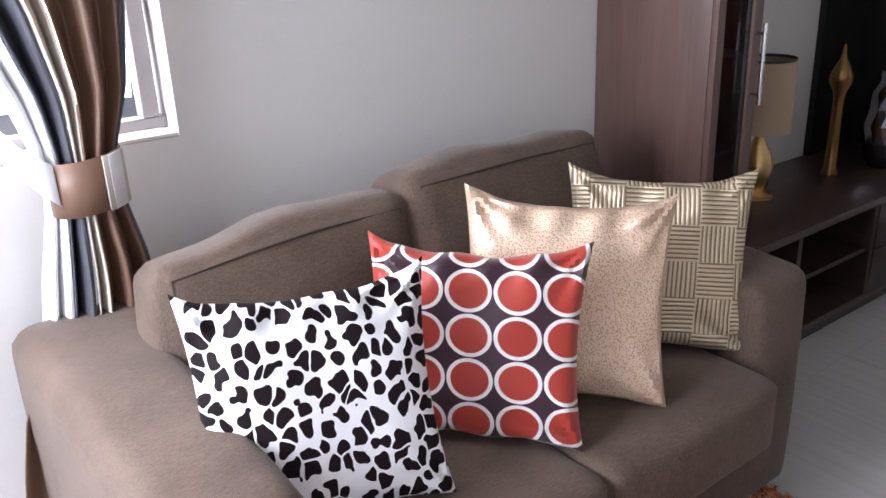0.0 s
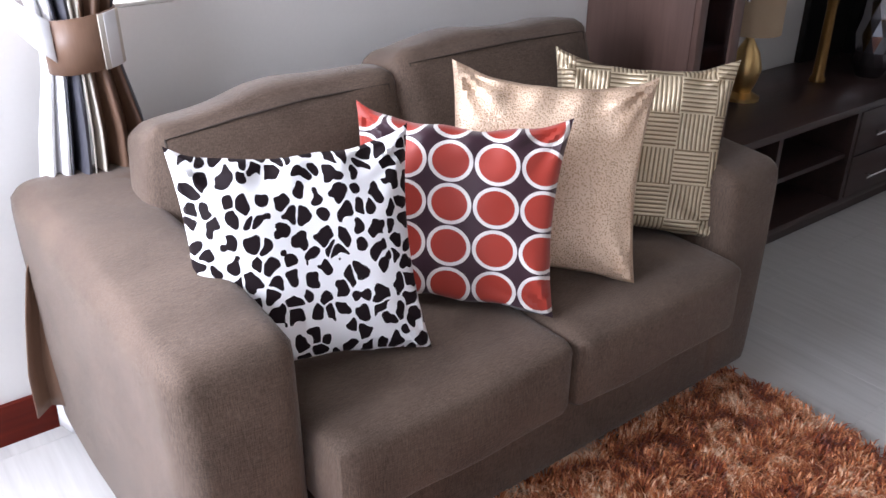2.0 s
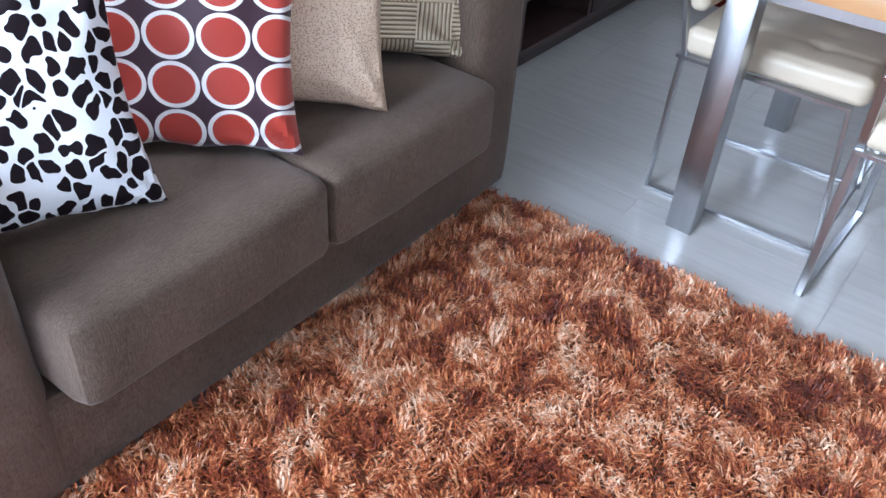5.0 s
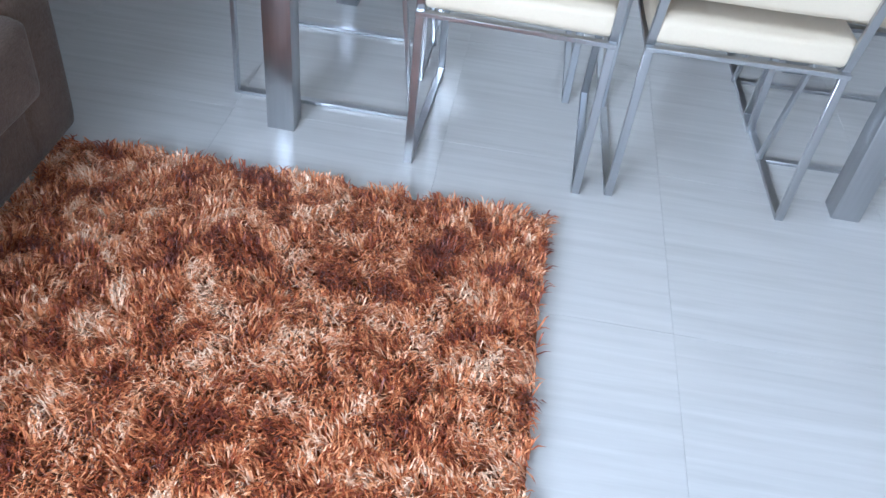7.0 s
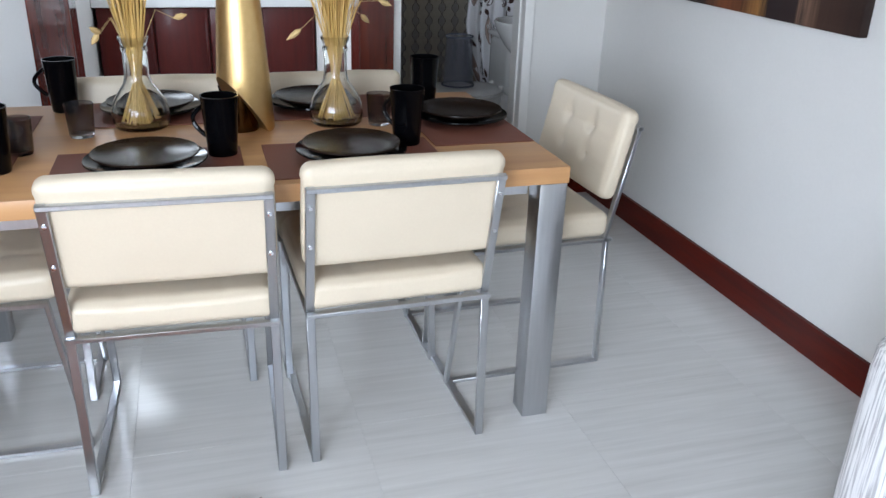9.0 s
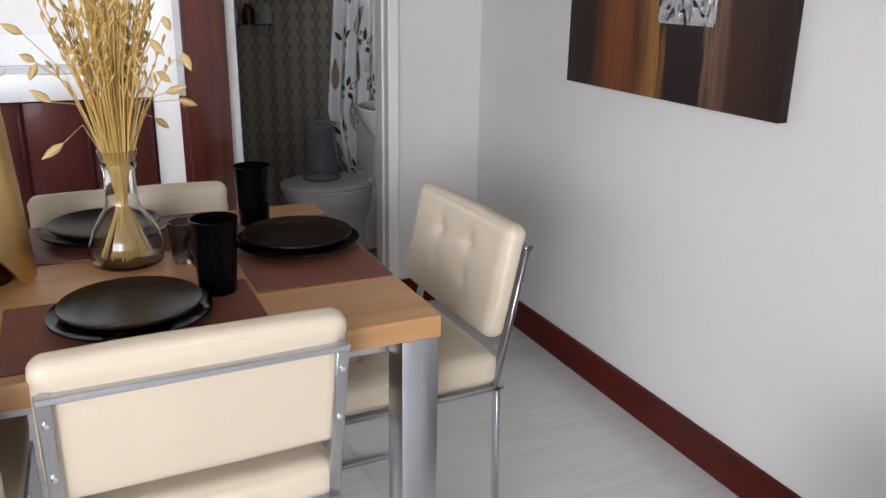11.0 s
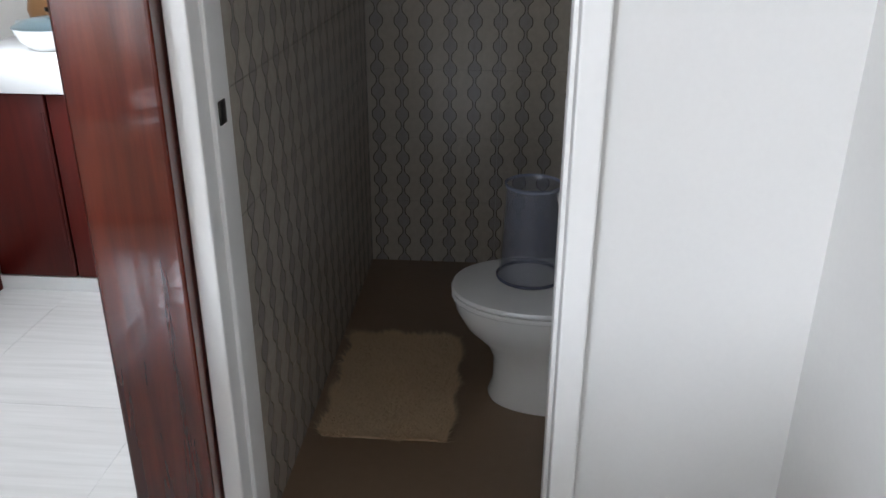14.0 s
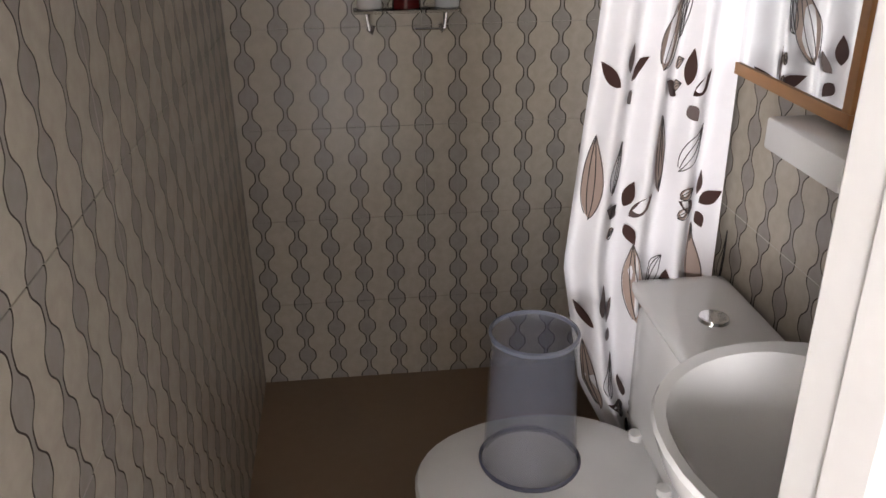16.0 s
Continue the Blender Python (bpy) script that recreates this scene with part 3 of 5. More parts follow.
west_n = dining_chair(pose(-0.058, 0.990, 0, 0, 0, -92))
copy_thing(west_n, pose(-0.046, 0.451, 0, 0, 0, -88.5))
copy_thing(west_n, pose(0.472, -0.262, 0, 0, 0, 2))
copy_thing(west_n, pose(0.385, 1.752, 0, 0, 0, 180))
copy_thing(west_n, pose(0.885, 0.47, 0, 0, 0, 90))
copy_thing(west_n, pose(0.89, 1.03, 0, 0, 0, 90))

# ---- painting on the south wall ----
paint = Shader("dark_brown_streaked_painting", (0.1, 0.05, 0.03), 0.55, 0.0, 0.25)
x, y, z = paint.xyz()
stretch = paint.noise(14, 5, paint.mapped((1, 1, 0.07)), 0.65)
f = paint.math("MULTIPLY_ADD", stretch, 0.3, paint.math("ADD", x, 0.02))
paint.set("Base Color", paint.mix(paint.math("MULTIPLY", paint.noise(30, 4, paint.mapped((1, 1, 0.05))), 0.5), paint.ramp(f, [(0.02, (0.012, 0.009, 0.009)), (0.16, (0.02, 0.012, 0.01)), (0.34, (0.055, 0.028, 0.02)), (0.42, (0.20, 0.115, 0.075)), (0.45, (0.02, 0.013, 0.014)), (0.60, (0.018, 0.012, 0.013)), (0.645, (0.40, 0.19, 0.05)), (0.74, (0.10, 0.03, 0.012)), (0.83, (0.24, 0.07, 0.02)), (0.98, (0.02, 0.008, 0.006))]), (0.03, 0.012, 0.008), "MIX"))
paint.bump(stretch, 0.3, 0.003)
picture = thing("painting", "dark brown streaked abstract canvas on the white wall", "painting", pose(0.16, YS, 1.03))
part("canvas", boxed(0, 0.93, 0.002, 0.034, 0, 0.66, 0.003), paint, picture)
mosaic = Shader("silver_mosaic", (0.75, 0.76, 0.8), 0.25, 0.8)
crease = mosaic.noise(26, 3, mosaic.mapped((1, 1, 0.55)), 0.6, 1.6)
mosaic.set("Base Color", mosaic.ramp(crease, [(0.38, (0.03, 0.02, 0.02)), (0.47, (0.75, 0.76, 0.80)), (0.62, (0.85, 0.86, 0.9)), (0.70, (0.06, 0.04, 0.04))]))
mosaic.bump(crease, 0.9, 0.012)
part("silver_inlay", boxed(0.245, 0.475, 0.0345, 0.040, 0.21, 0.62, 0.001), mosaic, picture, "crumpled silver relief patch")

# ---- striped armchair ----
stripe = Shader("grey_white_striped_cloth", (0.6, 0.6, 0.6), 0.75)
x, y, z = stripe.xyz()
lines = stripe.noise(190, 2, stripe.mapped((1, 1, 0.03)))
stripe.set("Base Color", stripe.ramp(lines, [(0.4, (0.42, 0.41, 0.42)), (0.52, (0.74, 0.73, 0.73))]))
stripe.bump(lines, 0.2, 0.002)
armchair = thing("armchair", "light grey striped fabric armchair against the wall", "armchair", pose(-0.685, -0.33, 0))
part("base", soft_block(0.76, 0.6, 0.26, 0.03), stripe, armchair, m=pose(-0.4, -0.32, 0.02))
for x0 in (-0.17, -0.8):
    part("arm", soft_block(0.17, 0.6, 0.60, 0.06, 12, 0.01, 0.003), stripe, armchair, m=pose(x0 + 0.085, -0.31, 0.02))
part("seat_cushion", soft_block(0.46, 0.52, 0.16, 0.04, 10, 0.02, 0.004), stripe, armchair, m=pose(-0.4, -0.27, 0.29))
part("back", soft_block(0.78, 0.16, 0.8, 0.06, 10, 0.015, 0.004), stripe, armchair, m=pose(-0.4, -0.545, 0.02))

# ---- media unit: tall glazed cabinet and low console ----
console = thing("media_console", "dark walnut low media console with open niches and drawers", "console", pose(0, 0, 0))
CY = 2.475
part("top", boxed(0.03, 1.78, CY - 0.01, YN - 0.002, 0.452, 0.482, 0.002), walnut_x, console)
part("plinth", boxed(0.05, 1.76, CY + 0.03, YN - 0.01, 0.0, 0.06), walnut_x, console)
part("bottom", boxed(0.03, 1.78, CY, YN - 0.002, 0.06, 0.085, 0.002), walnut_x, console)
for x0 in (0.03, 0.52, 1.04, 1.755):
    part("upright", boxed(x0, x0 + 0.025, CY, YN - 0.002, 0.086, 0.451), walnut_x, console)
part("shelf", boxed(0.546, 1.039, CY + 0.015, YN - 0.02, 0.262, 0.28), walnut_x, console)
part("back_board", boxed(0.056, 1.754, YN - 0.018, YN - 0.004, 0.086, 0.451), walnut_x, console)
for z0, z1 in ((0.09, 0.262), (0.268, 0.448)):
    d = part("drawer", boxed(1.068, 1.752, CY - 0.006, CY + 0.4, z0, z1, 0.002), walnut_x, console)
    bm = bmesh.new()
    zc = (z0 + z1) / 2 - 0.01
    bar(bm, (1.16, CY - 0.032, zc), (1.40, CY - 0.032, zc), 0.009, 0.009)
    for x in (1.2, 1.36):
        bar(bm, (x, CY - 0.03, zc), (x, CY - 0.005, zc), 0.006, 0.006)
    part("handle", bm, chrome, d, "slim chrome bar handle")

tall = thing("display_cabinet", "tall grey-brown walnut cabinet with a dark glass door", "cabinet", pose(0.055, 2.56, 0.483))
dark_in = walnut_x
part("side_panel", boxed(0, 0.02, 0, 0.436, 0, 1.35, 0.001), walnut, tall)
part("side_panel", boxed(0.20, 0.22, 0.0, 0.436, 0, 1.35, 0.001), walnut, tall)
part("top", boxed(0.021, 0.199, 0.0, 0.436, 1.33, 1.35), walnut, tall)
part("bottom", boxed(0.021, 0.199, 0.0, 0.436, 0.0, 0.02), walnut, tall)
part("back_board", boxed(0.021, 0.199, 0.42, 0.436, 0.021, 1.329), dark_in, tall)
for z in (0.3, 0.6, 0.95):
    part("shelf", boxed(0.021, 0.199, 0.02, 0.418, z, z + 0.016), walnut, tall)
door = part("door", boxed(0.0, 0.035, -0.022, -0.002, 0.004, 1.346, 0.001), walnut, tall)
part("stile", boxed(0.175, 0.22, -0.022, -0.002, 0.004, 1.346, 0.001), walnut, door)
part("rail", boxed(0.036, 0.174, -0.022, -0.002, 0.004, 0.05), walnut, door)
part("rail", boxed(0.036, 0.174, -0.022, -0.002, 1.30, 1.346), walnut, door)
smoked = glass("smoked_glass", (0.35, 0.38, 0.45))
part("pane", boxed(0.036, 0.174, -0.014, -0.010, 0.051, 1.299), smoked, door, "smoked glass pane").visible_shadow = False
bm = bmesh.new()
tube(bm, [(0.187, -0.055, 0.46), (0.187, -0.055, 0.70)], 0.007, 12)
for z in (0.49, 0.67):
    tube(bm, [(0.187, -0.055, z), (0.187, -0.022, z)], 0.005, 10)
part("handle", bm, chrome, door, "long chrome bar handle")
black_wood = wood("black_stained_wood", (0.006, 0.005, 0.005), (0.014, 0.011, 0.01), 0.4, 8, "z")
structure("trim_2", boxed(XE - 0.03, XE - 0.001, 2.25, YN - 0.031, 0.484, 2.2), black_wood, "nearly black wall panel beside the console", "wall panel")
structure("trim", boxed(1.42, XE - 0.001, YN - 0.03, YN - 0.001, 0.484, 2.2), black_wood, "nearly black wall panel behind the console", "wall panel")

bronze_dark = grain("dark_bronze_gold", (0.20, 0.11, 0.04), (0.32, 0.19, 0.07), 60, 0.3, 0.04, metal=1.0)
gold_metal = grain("satin_gold", (0.66, 0.44, 0.17), (0.80, 0.58, 0.28), 60, 0.36, 0.04, metal=1.0)
lamp = thing("table_lamp", "gold table lamp with a beige drum shade, switched off", "lamp", pose(0.74, 2.80, 0.482))
bm = bmesh.new()
lathe(bm, [(0, 0), (0.07, 0), (0.07, 0.012), (0.035, 0.03), (0.05, 0.07), (0.062, 0.12), (0.045, 0.18), (0.016, 0.23), (0.012, 0.30), (0, 0.30)], 28)
part("base", bm, gold_metal, lamp, "gold bottle-shaped lamp base")
bm = bmesh.new()
lathe(bm, [(0.108, 0.255), (0.103, 0.52), (0.101, 0.52), (0.106, 0.255), (0.108, 0.255)], 40)
part("shade", bm, grain("beige_lampshade", (0.42, 0.31, 0.2), (0.5, 0.38, 0.26), 200, 0.8, 0.1), lamp, "beige fabric drum shade")
bm = bmesh.new()
lathe(bm, [(0.1045, 0.513), (0.1045, 0.523), (0.0995, 0.523), (0.0995, 0.513), (0.1045, 0.513)], 40)
part("rim", bm, Shader("dark_rim", (0.03, 0.03, 0.035), 0.5), lamp)

bm = bmesh.new()
lathe(bm, [(0, 0), (0.032, 0), (0.034, 0.01), (0.024, 0.03), (0.022, 0.14), (0.02, 0.3), (0.024, 0.34), (0.042, 0.375), (0.044, 0.40), (0.03, 0.44), (0.012, 0.47), (0.004, 0.52), (0, 0.525)], 24)
v1 = part("decorative_bottle", bm, bronze_dark)
v1.location = (1.21, 2.76, 0.482)
tagged(v1, "slender gold finial-topped bottle on the console", "ornament")

black_gloss = Shader("glossy_black_ceramic", (0.002, 0.002, 0.0025), 0.09, 0.0, 0.12)
silver_dark = Shader("mirrored_dark_facets", (0.25, 0.25, 0.27), 0.12, 1.0)
bm = bmesh.new()
seg = 14
prof = [(0.05, 0), (0.075, 0.05), (0.088, 0.11), (0.092, 0.18), (0.088, 0.25), (0.075, 0.31), (0.055, 0.36), (0.05, 0.4)]
rings = [[bm.verts.new((r * math.cos(2 * math.pi * (i + 0.5 * (k % 2)) / seg), r * math.sin(2 * math.pi * (i + 0.5 * (k % 2)) / seg), z)) for i in range(seg)] for k, (r, z) in enumerate(prof)]
for k in range(len(rings) - 1):
    a, b = rings[k], rings[k + 1]
    for i in range(seg):
        o = k % 2
        j = (i + 1) % seg
        bm.faces.new((a[i], a[j], b[(i + o) % seg]))
        bm.faces.new((a[j], b[(j + o) % seg], b[(i + o) % seg]))
bm.faces.new(rings[0][::-1])
bm.faces.new(rings[-1])
v2 = part("faceted_vase", bm, silver_dark, smooth=False)
v2.location = (1.47, 2.68, 0.482)
tagged(v2, "black and silver faceted vase on the console", "vase")

# ---- curtain at the north window ----
cloth_brown = grain("brown_satin_curtain", (0.14, 0.075, 0.045), (0.2, 0.115, 0.075), 300, 0.42, 0.1, stretch=(1, 1, 0.1))
cloth_slate = grain("slate_satin_curtain", (0.05, 0.05, 0.065), (0.085, 0.085, 0.105), 300, 0.45, 0.1, stretch=(1, 1, 0.1))
cloth_cream = grain("cream_curtain", (0.55, 0.5, 0.43), (0.66, 0.61, 0.54), 300, 0.6, 0.1, stretch=(1, 1, 0.1))
cloth_sheer = grain("white_sheer_curtain", (0.75, 0.75, 0.76), (0.82, 0.82, 0.83), 300, 0.7, 0.1)
drape = thing("curtain", "brown, slate and cream striped curtain tied back at the window", "curtain", pose(0, 0, 0))
CZ = [2.24, 1.9, 1.6, 1.35, 1.18, 1.06, 1.0, 0.94, 0.8, 0.6, 0.4, 0.2, 0.03]
CL = [-2.12, -2.02, -1.88, -1.76, -1.70, -1.676, -1.672, -1.675, -1.70, -1.73, -1.76, -1.79, -1.80]
CR = [-1.40, -1.42, -1.445, -1.465, -1.49, -1.53, -1.54, -1.53, -1.50, -1.50, -1.51, -1.52, -1.53]


def curtain_strip(name, u0, u1, mat, label, depth=0.03, pleats=9.0, y0=2.915):
    bm = bmesh.new()
    nu = max(8, int((u1 - u0) * 90))
    rows = []
    for k in range(60):
        z = CZ[0] + (CZ[-1] - CZ[0]) * k / 59
        l, r = (np.interp(-z, [-c for c in CZ], e) for e in (CL, CR))
        tight = math.exp(-((z - 1.0) / 0.16) ** 2)
        row = []
        for i in range(nu + 1):
            u = u0 + (u1 - u0) * i / nu
            w = math.sin(u * pleats * 2 * math.pi + 0.5 * math.sin(z * 3)) * (depth * (1 - 0.55 * tight))
            bulge = 0.035 * math.cos((u - 0.5) * math.pi)
            row.append(bm.verts.new((l + (r - l) * u, y0 + w - bulge, z)))
        rows.append(row)
    for a, b in zip(rows, rows[1:]):
        for i in range(nu):
            bm.faces.new((a[i], a[i + 1], b[i + 1], b[i]))
    ob = part(name, bm, mat, drape, label)
    sol = ob.modifiers.new("thickness", "SOLIDIFY")
    sol.thickness = 0.003
    return ob


curtain_strip("sheer_panel", -0.12, 0.13, cloth_sheer, "white sheer edge", 0.02, 7)
curtain_strip("slate_panel", 0.13, 0.34, cloth_slate, "slate satin stripe", 0.026, 6)
curtain_strip("cream_panel", 0.34, 0.46, cloth_cream, "cream satin stripe", 0.026, 8)
curtain_strip("brown_panel", 0.46, 0.93, cloth_brown, "brown satin panel", 0.028, 4)
curtain_strip("slate_edge", 0.93, 1.0, cloth_slate, "slate satin edge", 0.02, 5)


def tie_band(name, a0, a1, mat, label, grow=0.0):
    bm = bmesh.new()
    cols = []
    for i in range(17):
        a = math.radians(a0 + (a1 - a0) * i / 16)
        rx, ry = 0.079 + grow, 0.075 + grow
        cols.append([bm.verts.new((-1.605 + rx * math.cos(a), 2.905 + ry * math.sin(a), z + 0.008 * math.cos(a))) for z in (0.945, 1.0, 1.06)])
    for a, b in zip(cols, cols[1:]):
        for k in range(2):
            bm.faces.new((a[k], b[k], b[k + 1], a[k + 1]))
    ob = part(name, bm, mat, drape, label)
    sol = ob.modifiers.new("thickness", "SOLIDIFY")
    sol.thickness = 0.004


tie_band("tieback", 150, 390, cloth_brown, "brown satin tieback")
tie_band("tieback_stripe", 292, 318, cloth_sheer, "white stripe", 0.004)
tie_band("tieback_stripe", 318, 328, cloth_cream, "cream stripe", 0.004)
tie_band("tieback_stripe", 284, 292, cloth_cream, "cream stripe", 0.004)
bm = bmesh.new()      # the brown lining billows out below the tieback, beside the sofa arm
rows = []
for k in range(19):
    z = 0.70 - 0.56 * k / 18
    l = float(np.interp(-z, (-0.70, -0.53, -0.40, -0.26, -0.03), (-1.735, -1.828, -1.858, -1.882, -1.89)))
    rows.append([bm.verts.new((l + (-1.60 - l) * i / 14, 2.872 - 0.022 * math.cos(i * 1.35 + z * 2) - 0.012 * math.sin(i / 14 * math.pi), z)) for i in range(15)])
for a, b in zip(rows, rows[1:]):
    for i in range(14):
        bm.faces.new((a[i], a[i + 1], b[i + 1], b[i]))
fold = part("brown_fold", bm, cloth_brown, drape, "brown satin lower fold")
fold.modifiers.new("thickness", "SOLIDIFY").thickness = 0.003
bm = bmesh.new()      # loose end of the tieback, hooked to the wall
low = [bm.verts.new(p) for p in ((-1.672, 2.862, 0.968), (-1.705, 2.880, 1.000), (-1.738, 2.905, 1.045), (-1.768, 2.935, 1.083))]
high = [bm.verts.new(p) for p in ((-1.672, 2.862, 1.055), (-1.695, 2.880, 1.070), (-1.722, 2.905, 1.096), (-1.742, 2.935, 1.125))]
for i in range(3):
    bm.faces.new((low[i], low[i + 1], high[i + 1], high[i]))
tail = part("tieback_end", bm, cloth_sheer, drape, "white end of the tieback")
tail.modifiers.new("thickness", "SOLIDIFY").thickness = 0.003
part("tieback_hook", boxed(-1.79, -1.748, 2.925, YN - 0.002, 1.085, 1.122, 0.004), chrome, drape, "silver wall hook")
bm = bmesh.new()
tube(bm, [(-3.05, 2.91, 2.26), (-1.3, 2.91, 2.26)], 0.012, 12)
rod = part("curtain_rod", bm, steel)
tagged(rod, "thin steel curtain rod above the window", "curtain rod")
for x in (-2.95, -1.38):
    part("bracket", boxed(x - 0.01, x + 0.01, 2.921, YN - 0.001, 2.25, 2.27), steel, rod)

# ---- table setting ----
mat_cloth = grain("rust_brown_placemat", (0.15, 0.045, 0.025), (0.22, 0.075, 0.045), 400, 0.6, 0.3)
dark_plate = Shader("dark_brown_glazed_plate", (0.022, 0.014, 0.011), 0.24, 0.0, 0.12)
dark_plate.set("Base Color", dark_plate.ramp(dark_plate.noise(25, 3), [(0.35, (0.011, 0.006, 0.004)), (0.7, (0.024, 0.014, 0.010))]))


def placemat(x0, x1, y0, y1):
    ob = part("placemat", boxed(x0, x1, y0, y1, 0.7502, 0.7535, 0.001, 1), mat_cloth)
    tagged(ob, "rust-brown woven placemat on the dining table", "placemat", "placemats")


for b in [(0.03, 0.325, 0.80, 1.24), (0.03, 0.325, 0.30, 0.745), (0.235, 0.735, 0.006, 0.292), (0.575, 0.87, 0.80, 1.24), (0.575, 0.87, 0.30, 0.745), (0.235, 0.735, TY - 0.29, TY - 0.006)]:
    placemat(*b)


def plate(x, y, z, r, name, label):
    bm = bmesh.new()
    lathe(bm, [(0, 0.006), (r * 0.62, 0.006), (r * 0.9, 0.014), (r, 0.022), (r * 0.995, 0.026), (r * 0.88, 0.020), (r * 0.6, 0.012), (0, 0.012)], 44)
    lathe(bm, [(r * 0.45, 0.0), (r * 0.5, 0.0), (r * 0.5, 0.007), (r * 0.45, 0.007)], 30)
    ob = part(name, bm, dark_plate if r < 0.13 else black_gloss)
    ob.location = (x, y, z)
    tagged(ob, label, "plate", name + "s on the table")


for x, y in [(0.18, 1.025), (0.18, 0.53), (0.485, 0.145), (0.725, 1.03), (0.725, 0.545), (0.46, TY - 0.145)]:
    plate(x, y, 0.7536, 0.142, "charger_plate", "glossy black charger plate on a placemat")
    plate(x, y, 0.7690, 0.124, "dinner_plate", "dark brown glazed dinner plate stacked on a charger")


def mug(x, y, turn, handle=True):
    ob = thing("mug", "tall glossy black mug on the dining table", "mug", pose(x, y, 0.7505, 0, 0, turn), "mugs")
    bm = bmesh.new()
    lathe(bm, [(0, 0), (0.034, 0), (0.036, 0.004), (0.041, 0.07), (0.046, 0.15), (0.047, 0.153), (0.044, 0.153), (0.039, 0.07), (0.032, 0.01), (0, 0.01)], 32)
    body = part("body", bm, black_gloss, ob)
    if handle:
        bm = bmesh.new()
        tube(bm, [(0.043 + 0.034 * math.sin(math.pi * k / 10), 0, 0.045 + 0.08 * k / 10) for k in range(11)], 0.006, 8)
        part("handle", bm, black_gloss, ob)


for x, y, t in [(0.262, 0.845, 60), (0.275, 0.362, 40), (0.715, 0.195, -35), (0.80, 1.275, 80), (0.70, 0.755, 100), (0.215, 1.36, 120)]:
    mug(x, y, t)

clear_glass = glass("clear_glass", (0.98, 0.99, 0.98))
smoky_glass = glass("smoky_glass", (0.42, 0.41, 0.42), 0.03)
for x, y in [(0.50, 1.20), (0.495, 0.39), (0.36, 1.33)]:
    bm = bmesh.new()
    lathe(bm, [(0, 0), (0.030, 0), (0.032, 0.006), (0.036, 0.074), (0.037, 0.09), (0.035, 0.09), (0.034, 0.074), (0.029, 0.010), (0, 0.009)], 44)
    for k, v in enumerate(bm.verts):      # fluted outer face
        if 0.004 < v.co.z < 0.08 and math.hypot(v.co.x, v.co.y) > 0.0305 and k % 2:
            v.co.x, v.co.y = v.co.x * 0.95, v.co.y * 0.95
    g = part("tumbler", bm, smoky_glass)
    g.location = (x, y, 0.7505)
    tagged(g, "smoky fluted glass tumbler on the dining table", "glass", "tumblers")

straw = grain("dried_straw", (0.50, 0.30, 0.07), (0.72, 0.50, 0.17), 60, 0.65, 0.1)
straw_pale = grain("pale_dried_pods", (0.55, 0.37, 0.14), (0.72, 0.53, 0.26), 60, 0.7, 0.1)


